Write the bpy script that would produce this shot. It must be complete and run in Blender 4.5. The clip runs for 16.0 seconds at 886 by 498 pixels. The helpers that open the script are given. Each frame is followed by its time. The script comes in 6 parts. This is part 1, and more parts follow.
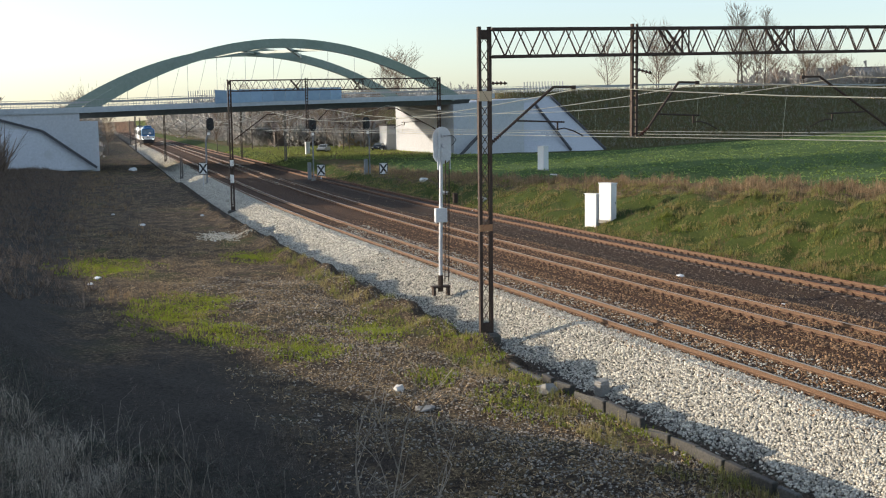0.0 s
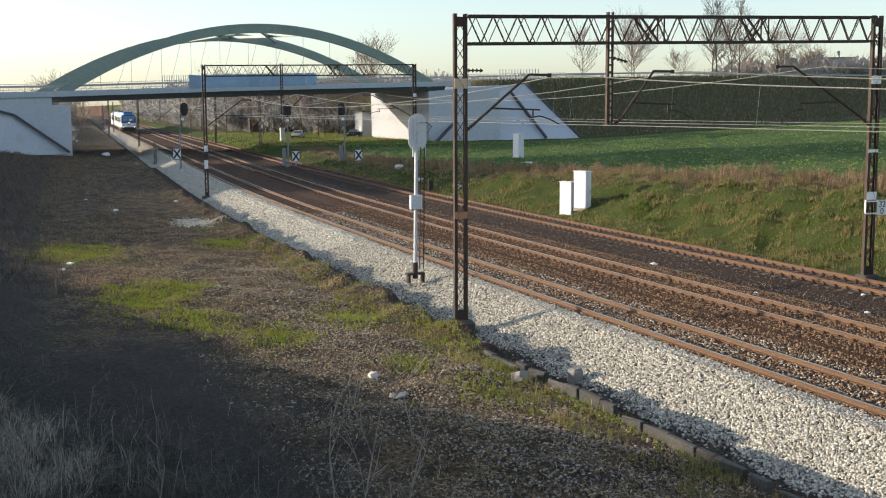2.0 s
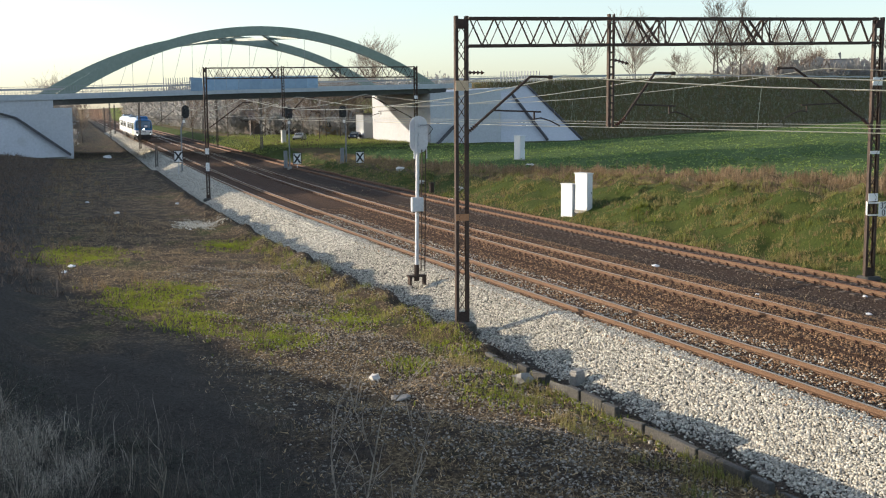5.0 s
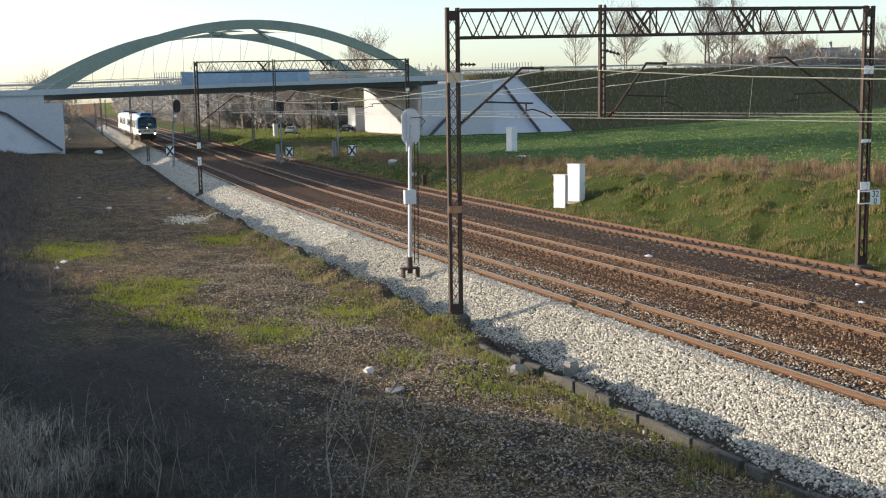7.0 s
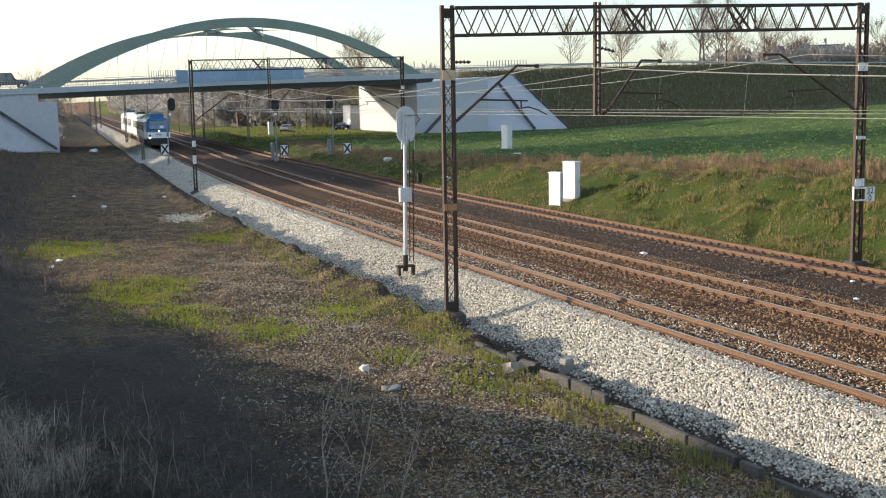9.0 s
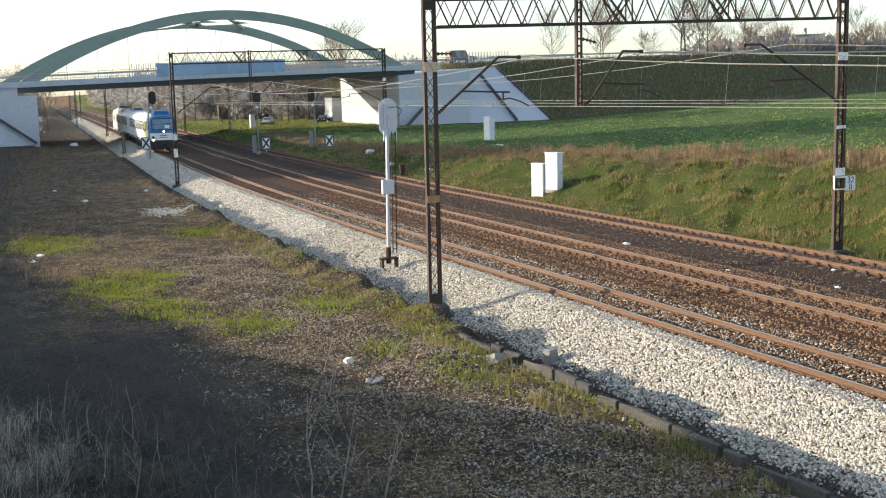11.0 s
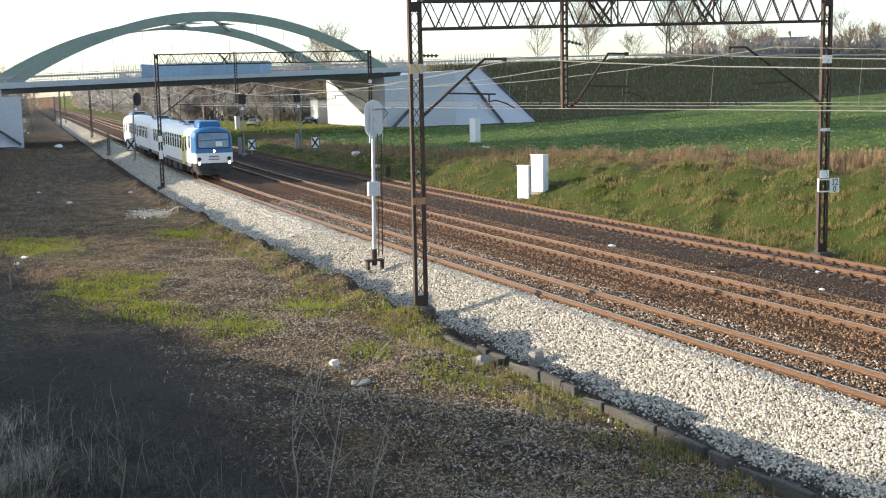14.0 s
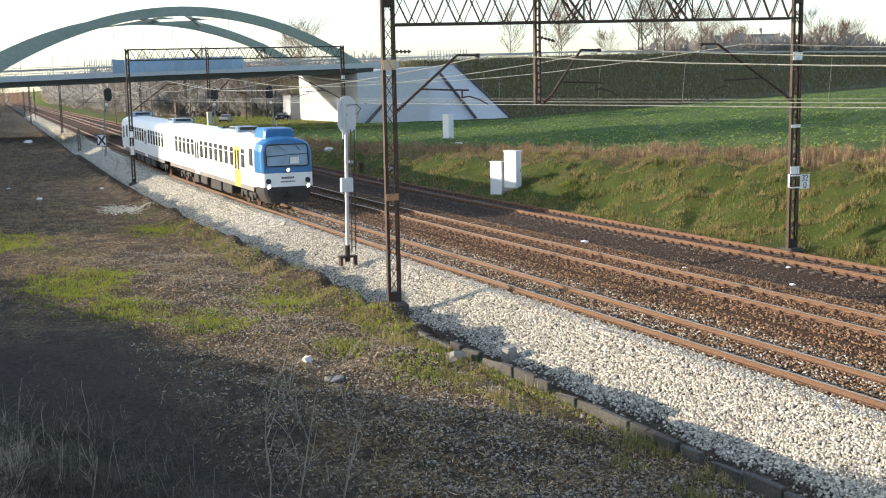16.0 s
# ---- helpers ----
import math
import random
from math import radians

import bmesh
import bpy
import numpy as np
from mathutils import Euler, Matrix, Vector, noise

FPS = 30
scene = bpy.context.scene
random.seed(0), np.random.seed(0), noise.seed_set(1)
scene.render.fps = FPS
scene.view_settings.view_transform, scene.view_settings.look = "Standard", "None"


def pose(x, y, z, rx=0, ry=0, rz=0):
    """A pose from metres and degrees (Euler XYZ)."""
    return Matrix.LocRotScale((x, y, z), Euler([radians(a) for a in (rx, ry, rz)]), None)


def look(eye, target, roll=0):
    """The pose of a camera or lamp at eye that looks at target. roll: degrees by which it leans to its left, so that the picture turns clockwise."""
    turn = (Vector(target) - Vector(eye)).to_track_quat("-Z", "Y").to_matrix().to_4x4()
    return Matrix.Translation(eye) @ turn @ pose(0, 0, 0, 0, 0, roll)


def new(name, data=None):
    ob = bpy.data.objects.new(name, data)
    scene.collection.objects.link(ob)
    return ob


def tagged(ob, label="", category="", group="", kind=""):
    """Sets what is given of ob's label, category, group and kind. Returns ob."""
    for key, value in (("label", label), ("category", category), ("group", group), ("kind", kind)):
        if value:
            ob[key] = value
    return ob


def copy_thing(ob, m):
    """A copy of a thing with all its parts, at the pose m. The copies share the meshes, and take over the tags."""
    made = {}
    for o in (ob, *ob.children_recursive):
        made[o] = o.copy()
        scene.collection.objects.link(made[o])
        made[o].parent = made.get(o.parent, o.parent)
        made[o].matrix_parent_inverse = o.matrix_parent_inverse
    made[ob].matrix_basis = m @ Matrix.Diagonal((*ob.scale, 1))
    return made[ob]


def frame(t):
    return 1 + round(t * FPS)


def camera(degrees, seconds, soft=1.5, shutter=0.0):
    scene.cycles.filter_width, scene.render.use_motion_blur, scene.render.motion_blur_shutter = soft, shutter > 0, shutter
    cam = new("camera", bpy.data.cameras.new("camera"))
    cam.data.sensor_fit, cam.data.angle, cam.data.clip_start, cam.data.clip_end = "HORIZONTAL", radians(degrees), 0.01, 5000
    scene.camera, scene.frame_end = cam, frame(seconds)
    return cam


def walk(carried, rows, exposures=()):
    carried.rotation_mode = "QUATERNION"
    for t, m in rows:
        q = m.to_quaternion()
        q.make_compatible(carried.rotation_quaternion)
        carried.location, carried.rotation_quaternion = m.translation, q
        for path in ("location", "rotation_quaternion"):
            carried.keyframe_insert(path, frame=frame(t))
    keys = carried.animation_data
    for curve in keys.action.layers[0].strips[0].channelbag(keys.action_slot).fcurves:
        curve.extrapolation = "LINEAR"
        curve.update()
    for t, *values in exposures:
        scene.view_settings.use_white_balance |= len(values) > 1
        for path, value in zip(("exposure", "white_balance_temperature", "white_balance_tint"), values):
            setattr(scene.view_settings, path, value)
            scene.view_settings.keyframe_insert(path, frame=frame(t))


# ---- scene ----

# ---- camera: it stands on the bank and is only turned ----
EYE = (0.0, 0.0, 6.4)
# seconds, pitch below the level, lean, turn
PATH = [
    (0.0, -6.386, 0.689, -20.102),
    (0.5, -6.476, 0.867, -19.981),
    (1.0, -6.597, 0.697, -20.170),
    (1.5, -7.040, 0.632, -20.525),
    (2.0, -7.044, 0.254, -21.328),
    (2.5, -6.919, 0.333, -20.991),
    (3.0, -6.856, 0.248, -21.235),
    (3.5, -7.094, 0.402, -21.057),
    (6.0, -6.884, 0.483, -21.587),
    (6.5, -7.016, 0.736, -21.692),
    (7.0, -7.329, 0.821, -21.676),
    (7.5, -7.284, 0.954, -21.745),
    (8.0, -7.437, 1.001, -21.547),
    (8.5, -7.437, 0.890, -21.722),
    (9.0, -7.447, 0.937, -21.924),
    (9.5, -7.747, 1.142, -22.287),
    (12.0, -7.881, 1.058, -23.056),
    (12.5, -7.918, 0.938, -23.189),
    (13.0, -7.841, 1.015, -23.345),
    (13.5, -7.805, 1.234, -23.457),
    (14.0, -7.790, 1.147, -23.531),
    (14.5, -7.855, 0.884, -24.040),
    (15.0, -8.035, 0.922, -24.170),
    (15.5, -8.150, 0.918, -24.522),
    (16.0, -8.015, 1.037, -24.877),
]

cam = camera(42.62, 16.0, soft=1.1)
walk(cam, [(t, pose(*EYE, 90 + p, r, y)) for t, p, r, y in PATH],
     exposures=((0.0, 0.32), (3.5, 0.37), (9.0, 0.55), (12.0, 0.76), (16.0, 0.81)))

# ---- world and sun ----
SUN_ELEV, SUN_AZ = 12.9, -60.0     # degrees; azimuth clockwise from +Y, so the sun stands ahead and to the left
world = bpy.data.worlds.new("sky")
world.use_nodes = True
scene.world = world
wn = world.node_tree.nodes
sky = wn.new("ShaderNodeTexSky")
sky.sky_type, sky.sun_disc = "NISHITA", False
sky.sun_elevation, sky.sun_rotation = radians(SUN_ELEV), radians(SUN_AZ)
sky.air_density, sky.dust_density, sky.ozone_density = 1.0, 1.0, 2.5
wn["Background"].inputs[1].default_value = 0.13
veil = wn.new("ShaderNodeHueSaturation")       # thin white veil of high cloud
veil.inputs["Saturation"].default_value, veil.inputs["Value"].default_value = 0.70, 1.78
world.node_tree.links.new(sky.outputs[0], veil.inputs["Color"])
world.node_tree.links.new(veil.outputs[0], wn["Background"].inputs[0])
sun = new("sun", bpy.data.lights.new("sun", "SUN"))
sun.data.energy, sun.data.angle, sun.data.color = 5.0, radians(0.6), (1.0, 0.85, 0.68)
a, e = radians(SUN_AZ), radians(SUN_ELEV)
sun.matrix_world = look((math.sin(a) * math.cos(e) * 300, math.cos(a) * math.cos(e) * 300, math.sin(e) * 300), (0, 0, 0))

# ---- materials ----
def nodes(name):
    m = bpy.data.materials.new(name)
    m.use_nodes = True
    nt = m.node_tree
    return m, nt, nt.nodes["Principled BSDF"]


def noise_tex(nt, scale, detail=4.0, rough=0.6, coord="Object", vec=None):
    n = nt.nodes.new("ShaderNodeTexNoise")
    n.inputs["Scale"].default_value, n.inputs["Detail"].default_value, n.inputs["Roughness"].default_value = scale, detail, rough
    if vec is None:
        tc = nt.nodes.new("ShaderNodeTexCoord")
        vec = tc.outputs[coord]
    nt.links.new(vec, n.inputs["Vector"])
    return n.outputs["Fac"]


def ramp(nt, fac, stops):
    r = nt.nodes.new("ShaderNodeValToRGB")
    els = r.color_ramp.elements
    while len(els) < len(stops):
        els.new(0.5)
    for el, (pos, col) in zip(els, stops):
        el.position, el.color = pos, (*col, 1.0)
    nt.links.new(fac, r.inputs[0])
    return r.outputs[0]


def mix(nt, fac, a, b, blend="MIX"):
    n = nt.nodes.new("ShaderNodeMix")
    n.data_type, n.blend_type = "RGBA", blend
    for s, v in ((n.inputs[0], fac), (n.inputs[6], a), (n.inputs[7], b)):
        if isinstance(v, (int, float)):
            s.default_value = v
        elif isinstance(v, tuple):
            s.default_value = (*v, 1.0)
        else:
            nt.links.new(v, s)
    return n.outputs[2]


def maths(nt, op, a, b=0.0, clamp=False):
    n = nt.nodes.new("ShaderNodeMath")
    n.operation, n.use_clamp = op, clamp
    for s, v in zip(n.inputs, (a, b)):
        if isinstance(v, (int, float)):
            s.default_value = v
        else:
            nt.links.new(v, s)
    return n.outputs[0]


def attr(nt, name):
    n = nt.nodes.new("ShaderNodeAttribute")
    n.attribute_name = name
    return n.outputs["Fac"]


def bump(nt, bsdf, height, strength=0.4, dist=0.02):
    b = nt.nodes.new("ShaderNodeBump")
    b.inputs["Strength"].default_value, b.inputs["Distance"].default_value = strength, dist
    nt.links.new(height, b.inputs["Height"])
    nt.links.new(b.outputs[0], bsdf.inputs["Normal"])


def surface(name, c1, c2, fine=30.0, broad=1.2, rough=0.7, metal=0.0, relief=0.3, dirt=None, dirt_amount=0.5, random_tone=0.0, island=0.0, dist=0.01):
    """Two tones mixed by fine grain, with broad stains of a third tone."""
    m, nt, b = nodes(name)
    f1 = noise_tex(nt, fine, 5.0, 0.65)
    col = ramp(nt, f1, [(0.3, c1), (0.7, c2)])
    f2 = noise_tex(nt, broad, 6.0, 0.65)
    if dirt:
        lo = 0.72 - 0.4 * dirt_amount
        k = ramp(nt, f2, [(lo, (0, 0, 0)), (lo + 0.22, (1, 1, 1))])
        col = mix(nt, k, col, dirt)
    if random_tone or island:
        if island:
            g = nt.nodes.new("ShaderNodeNewGeometry")
            rnd, amt = g.outputs["Random Per Island"], island
        else:
            g = nt.nodes.new("ShaderNodeObjectInfo")
            rnd, amt = g.outputs["Random"], random_tone
        s = maths(nt, "ADD", maths(nt, "MULTIPLY", rnd, 2 * amt), 1.0 - amt)
        cmb = nt.nodes.new("ShaderNodeCombineColor")
        for i in range(3):
            nt.links.new(s, cmb.inputs[i])
        col = mix(nt, 1.0, col, cmb.outputs[0], "MULTIPLY")
    nt.links.new(col, b.inputs["Base Color"])
    rr = nt.nodes.new("ShaderNodeMapRange")
    rr.inputs[3].default_value, rr.inputs[4].default_value = max(0.05, rough - 0.12), min(1.0, rough + 0.12)
    nt.links.new(f2, rr.inputs[0])
    nt.links.new(rr.outputs[0], b.inputs["Roughness"])
    b.inputs["Metallic"].default_value = metal
    if relief:
        bump(nt, b, f1, relief, dist)
    return m


def glow(name, color, strength):
    m, nt, b = nodes(name)
    b.inputs["Base Color"].default_value = (*color, 1)
    b.inputs["Emission Color"].default_value = (*color, 1)
    b.inputs["Emission Strength"].default_value = strength
    return m


def leafy(name, c1, c2, fine, broad, dirt=None, dirt_amount=0.5, island=0.35, through_light=0.45):
    """Thin leaves and stalks: part of the light shines through."""
    m = surface(name, c1, c2, fine, broad, 0.8, 0, 0.0, dirt, dirt_amount, 0, island)
    nt = m.node_tree
    b = nt.nodes["Principled BSDF"]
    t = nt.nodes.new("ShaderNodeBsdfTranslucent")
    nt.links.new(b.inputs["Base Color"].links[0].from_socket, t.inputs["Color"])
    x = nt.nodes.new("ShaderNodeMixShader")
    x.inputs[0].default_value = through_light
    nt.links.new(b.outputs[0], x.inputs[1])
    nt.links.new(t.outputs[0], x.inputs[2])
    nt.links.new(x.outputs[0], nt.nodes["Material Output"].inputs["Surface"])
    return m


MAST = surface("mast_steel", (0.035, 0.022, 0.016), (0.075, 0.05, 0.038), 18, 2.0, 0.75, 0.2, 0.3, (0.065, 0.034, 0.02), 0.35)
MAST_FAR = surface("far_mast_steel", (0.08, 0.068, 0.06), (0.15, 0.13, 0.11), 8, 1.0, 0.8)
RAIL_RUST = surface("rusty_rail", (0.085, 0.044, 0.022), (0.17, 0.095, 0.05), 25, 1.5, 0.75, 0.1, 0.2, (0.12, 0.05, 0.03), 0.3)
RAIL_TOP = surface("worn_rail_head", (0.42, 0.33, 0.23), (0.56, 0.46, 0.34), 20, 0.8, 0.33, 0.75, 0.1, (0.33, 0.17, 0.09), 0.35)
SLEEPER = surface("sleeper", (0.06, 0.045, 0.035), (0.13, 0.10, 0.08), 14, 2, 0.9, 0, 0.4, (0.035, 0.027, 0.022), 0.4, 0.25)
FASTENER = surface("rail_fastening", (0.05, 0.025, 0.016), (0.12, 0.055, 0.03), 30, 3, 0.85, 0.1, 0.3)
BALLAST_W = surface("pale_ballast", (0.33, 0.31, 0.255), (0.62, 0.58, 0.48), 20, 2, 0.9, 0, 0.2, (0.16, 0.145, 0.12), 0.35, 0, 0.55)
BALLAST_B = surface("rusty_ballast", (0.12, 0.066, 0.033), (0.38, 0.235, 0.125), 20, 1.2, 0.9, 0, 0.2, (0.09, 0.05, 0.03), 0.4, 0, 0.5)
CONCRETE = surface("old_concrete", (0.22, 0.21, 0.19), (0.34, 0.33, 0.30), 25, 1.6, 0.9, 0, 0.4, (0.13, 0.12, 0.10), 0.45, 0.12)
KERBSTONE = surface("mossy_dark_concrete", (0.035, 0.034, 0.03), (0.09, 0.085, 0.075), 16, 1.2, 0.9, 0, 0.5, (0.045, 0.05, 0.028), 0.5, 0.3)
ABUT = surface("pale_abutment", (0.42, 0.44, 0.47), (0.52, 0.54, 0.57), 3, 0.25, 0.8, 0, 0.1, (0.36, 0.36, 0.35), 0.35)
GUTTER = surface("dark_gutter", (0.05, 0.05, 0.055), (0.10, 0.10, 0.11), 4, 1, 0.85)
GIRDER = surface("grey_girder", (0.36, 0.40, 0.43), (0.46, 0.49, 0.52), 2, 0.2, 0.6, 0, 0.05, (0.2, 0.22, 0.24), 0.3)
ARCHGREEN = surface("green_arch_paint", (0.18, 0.24, 0.205), (0.23, 0.29, 0.25), 2, 0.15, 0.45, 0, 0.05, (0.14, 0.19, 0.16), 0.35)
BARRIER = surface("blue_barrier", (0.20, 0.31, 0.44), (0.26, 0.38, 0.51), 1.5, 0.3, 0.4, 0, 0.05, (0.10, 0.17, 0.26), 0.3, 0.12)
RAILING = surface("railing_steel", (0.26, 0.27, 0.28), (0.36, 0.37, 0.38), 6, 1, 0.5, 0.4, 0.0)
ZINC = surface("galvanised", (0.45, 0.47, 0.49), (0.6, 0.62, 0.64), 20, 2, 0.45, 0.5, 0.1, (0.34, 0.35, 0.36), 0.3)
WHITEBOX = surface("white_cabinet_paint", (0.60, 0.61, 0.61), (0.70, 0.71, 0.71), 10, 1.2, 0.5, 0, 0.08, (0.55, 0.54, 0.5), 0.25)
WHITEPLATE = surface("white_plate", (0.7, 0.7, 0.68), (0.8, 0.8, 0.78), 15, 2, 0.5, 0, 0.05)
BLACK = surface("black_enamel", (0.012, 0.012, 0.013), (0.03, 0.03, 0.03), 20, 2, 0.55)
RUBBER = surface("rubber", (0.015, 0.015, 0.016), (0.035, 0.034, 0.033), 30, 3, 0.85)
INSUL = surface("brown_insulator", (0.04, 0.02, 0.015), (0.07, 0.035, 0.025), 20, 2, 0.25)
WIRE = surface("copper_wire", (0.42, 0.40, 0.30), (0.58, 0.55, 0.42), 4, 0.5, 0.3, 0.7, 0.0)
EMBGRASS = leafy("dull_bank_grass", (0.13, 0.15, 0.09), (0.27, 0.26, 0.19), 3, 0.15, (0.29, 0.23, 0.22), 0.5, 0.4, 0.3)
STRIPSTONE = surface("weathered_grey_stone", (0.09, 0.08, 0.066), (0.40, 0.36, 0.30), 20, 1.2, 0.9, 0, 0.2, None, 0, 0, 0.8)
DIRTYSTONE = surface("dirty_brown_stone", (0.055, 0.04, 0.03), (0.17, 0.13, 0.10), 20, 1.2, 0.9, 0, 0.2, None, 0, 0, 0.6)
BARK = surface("bark", (0.07, 0.055, 0.045), (0.14, 0.115, 0.095), 12, 1.5, 0.9, 0, 0.4)
STRAW = leafy("dry_stalk", (0.09, 0.075, 0.06), (0.26, 0.22, 0.175), 10, 2, None, 0, 0.5, 0.3)
TWIG = surface("brown_twig", (0.13, 0.095, 0.07), (0.24, 0.18, 0.135), 10, 2, 0.9, 0, 0.0, None, 0, 0, 0.4)
GRASSBLADE = leafy("grass_blade", (0.075, 0.11, 0.018), (0.22, 0.25, 0.045), 2, 0.45, (0.34, 0.27, 0.12), 0.85, 0.5)
MOSSBLADE = leafy("fresh_grass_blade", (0.17, 0.22, 0.02), (0.31, 0.35, 0.04), 3, 0.5, (0.28, 0.23, 0.08), 0.45, 0.4)
LAWNBLADE = leafy("lawn_blade", (0.22, 0.27, 0.06), (0.36, 0.40, 0.12), 2, 0.15, (0.25, 0.21, 0.11), 0.45, 0.35)
CROPLEAF = leafy("crop_leaf", (0.18, 0.25, 0.06), (0.36, 0.44, 0.13), 2, 0.3, None, 0, 0.4)

# ---- the lie of the land ----
def off(y):
    """How far the line has swung to the right at y: straight, a bend, straight."""
    return 4.353e-4 * (np.clip(y, 40, 110) - 40) ** 2 + 0.061 * np.maximum(0, np.asarray(y, float) - 110)


REACH = ((0, 60, 89.2, 121.2, 164.3, 191.7, 230.2, 279, 325, 363, 600, 6000), (1, 1, 0.957, 0.917, 0.873, 0.85, 0.819, 0.792, 0.759, 0.733, 0.70, 0.70))


def draw_in(p):
    """The line climbs gently beyond 60 m: plan points laid out on the level, brought to where the slope puts them."""
    p = np.asarray(p, float)
    k = np.interp(p[..., 1], *REACH)[..., None]
    eye = np.array(EYE)
    q = eye + (p - eye) * k
    q[..., 2] += np.interp(p[..., 1], [120, 363, 900], [0.0, 0.25, 0.6])
    return q


def plan_y(y):
    """The level plan's y for a true y along the line."""
    ys = np.linspace(-60, 1500, 3000)
    return float(np.interp(y, ys * np.interp(ys, *REACH), ys))


def slope_of(y):
    return 8.706e-4 * (min(max(y, 40), 110) - 40) if y < 110 else 0.061


TRACK_U = (18.08, 23.05, 29.38)
BRIDGE_Y = 180.0


def sst(x):
    x = np.clip(x, 0, 1)
    return x * x * (3 - 2 * x)


def road_z(x):
    return np.interp(x, [-300, 8, 73, 180, 900], [6.5, 9.1, 11.0, 13.4, 15.0])


def bridge_front(x):
    return BRIDGE_Y + 0.095 * (x - 8)


def field_z(x, y):
    return np.maximum(1.95 + 0.0441 * x - 0.030 * y, 0.25 + 0.5 * sst((y - 110) / 80)) + 0.5 * sst((y - 400) / 600)


def height(u, y):
    x = u + off(y)
    z = np.full(np.broadcast(u, y).shape, -0.36)
    # ditch and ballast shoulder
    edge = 12.2 + 0.22 * np.sin(y * 0.9 + 1.2 * np.sin(y * 0.31)) + 0.12 * np.sin(y * 2.7)
    ridge = (0.45 - 0.2 * sst((y - 75) / 40)) * np.exp(-((u - edge) / 0.55) ** 2) * (0.75 + 0.35 * np.sin(y * 1.7 + np.sin(y * 0.6))) - 0.66 * sst((u - edge - 0.1) / 1.1)
    z = np.where(y < 28.6, np.where(u > 12.45, -1.02, z), np.where(u < 14.3, z + ridge, -1.02))
    z = np.where(u > 14.3, -1.02 + 0.85 * np.clip((u - 14.3) / 2.2, 0, 1), z)
    z = np.where((u > 20.2) & (u < 21.2), -0.26, z)
    z = np.where(u > 25.2, -0.17 - 0.23 * sst((u - 25.2) / 1.2) * (u < 28), z)
    z = np.where(u > 27.4, -0.4 + 0.2 * sst((u - 27.4) / 0.9), z)
    # grass bank and field on the far side
    bank = field_z(x, y)
    z = np.where(u > 30.6, -0.2 + (bank + 0.2) * sst((u - 30.6) / (3.2 + 1.6 * np.clip(bank, 0, 3))), z)
    # bank on the near side
    h2 = np.interp(y, [-60, 24, 27.5, 29.5, 31.3, 35.7, 40, 45, 52, 60, 120, 160, 400], [5.6, 5.5, 4.9, 4.2, 3.65, 3.1, 2.8, 2.25, 1.6, 1.2, 0.9, 0.8, 0.4])
    z = z + h2 * sst((1.6 - u) / 7.6)
    z = np.maximum(z, np.where(u < 12.6, -0.36 + 5.06 * sst((15.5 - y) / 14.0) * sst((12.4 - u) / 8.5), -9))
    # road embankment either side of the bridge
    d = y - bridge_front(x)
    top = road_z(x) + 0.6
    back = np.where(x > 80, np.maximum(top - 2.4, (46 - d) / 1.55), (46 - d) / 1.55)
    emb = np.minimum(np.minimum(top, (d + 1) / 1.55), np.where(d > 21, np.maximum(top - 0.6 * (d - 21), back), top))
    side = np.where(x < 30, sst((2 - x) / 6.0), sst((x - 80) / 7.0))
    z = np.maximum(z, np.where(side > 0, z + (np.maximum(emb, z) - z) * side, z))
    # gentle unevenness away from the line
    rough = np.where((u < 12.0) | (u > 31.5), 1.0, 0.0)
    knoll = np.sin(x * 1.31 + 2.1 * np.sin(y * 0.37)) * np.sin(y * 0.83 + 1.7 * np.sin(x * 0.53)) + 0.6 * np.sin(x * 2.9 + 1.3 * np.sin(y * 1.1)) * np.sin(y * 2.3 + np.sin(x * 1.9))
    z = z + np.where((u > 31.2) & (y < 170), 0.3 * sst((u - 31.2) / 1.5), np.where(u < 12.0, 0.05 * sst((12.0 - u) / 1.5), 0.0)) * knoll
    z = z + rough * (0.07 * np.sin(x * 0.9 + 1.3 * np.sin(y * 0.31)) * np.sin(y * 0.63 + 0.8) + 0.03 * np.sin(x * 2.3 + y * 1.7))
    return z


def ground_at(x, y):
    return float(height(np.array(x - off(y)), np.array(float(y))))

# ---- mesh helpers ----
def finish(name, bm, material, parent=None, label="", smooth=False):
    me = bpy.data.meshes.new(name)
    bm.normal_update()
    bm.to_mesh(me)
    bm.free()
    for m in (material if isinstance(material, (list, tuple)) else [material]):
        me.materials.append(m)
    if smooth:
        for p in me.polygons:
            p.use_smooth = True
    ob = new(name, me)
    if parent is not None:
        ob.parent = parent
    if label:
        ob["label"] = label
    return ob


def part(name, bm, material, parent, label="", smooth=False):
    return finish(name, bm, material, parent, label, smooth)


def thing(name, label, category, m=None, group="", kind=""):
    ob = new(name)
    ob.empty_display_size = 0.2
    if m is not None:
        ob.matrix_world = m
    return tagged(ob, label, category, group, kind)


def bx(bm, c, s, m=None, bevel=0.0):
    """A box of size s centred on c, turned by m about its own centre."""
    r = bmesh.ops.create_cube(bm, size=1.0)
    mm = Matrix.Translation(c) @ (m or Matrix.Identity(4)) @ Matrix.Diagonal((*s, 1))
    bmesh.ops.transform(bm, matrix=mm, verts=r["verts"])
    if bevel:
        es = {e for v in r["verts"] for e in v.link_edges}
        bmesh.ops.bevel(bm, geom=list(es), offset=bevel, segments=1, affect="EDGES")
    return bm


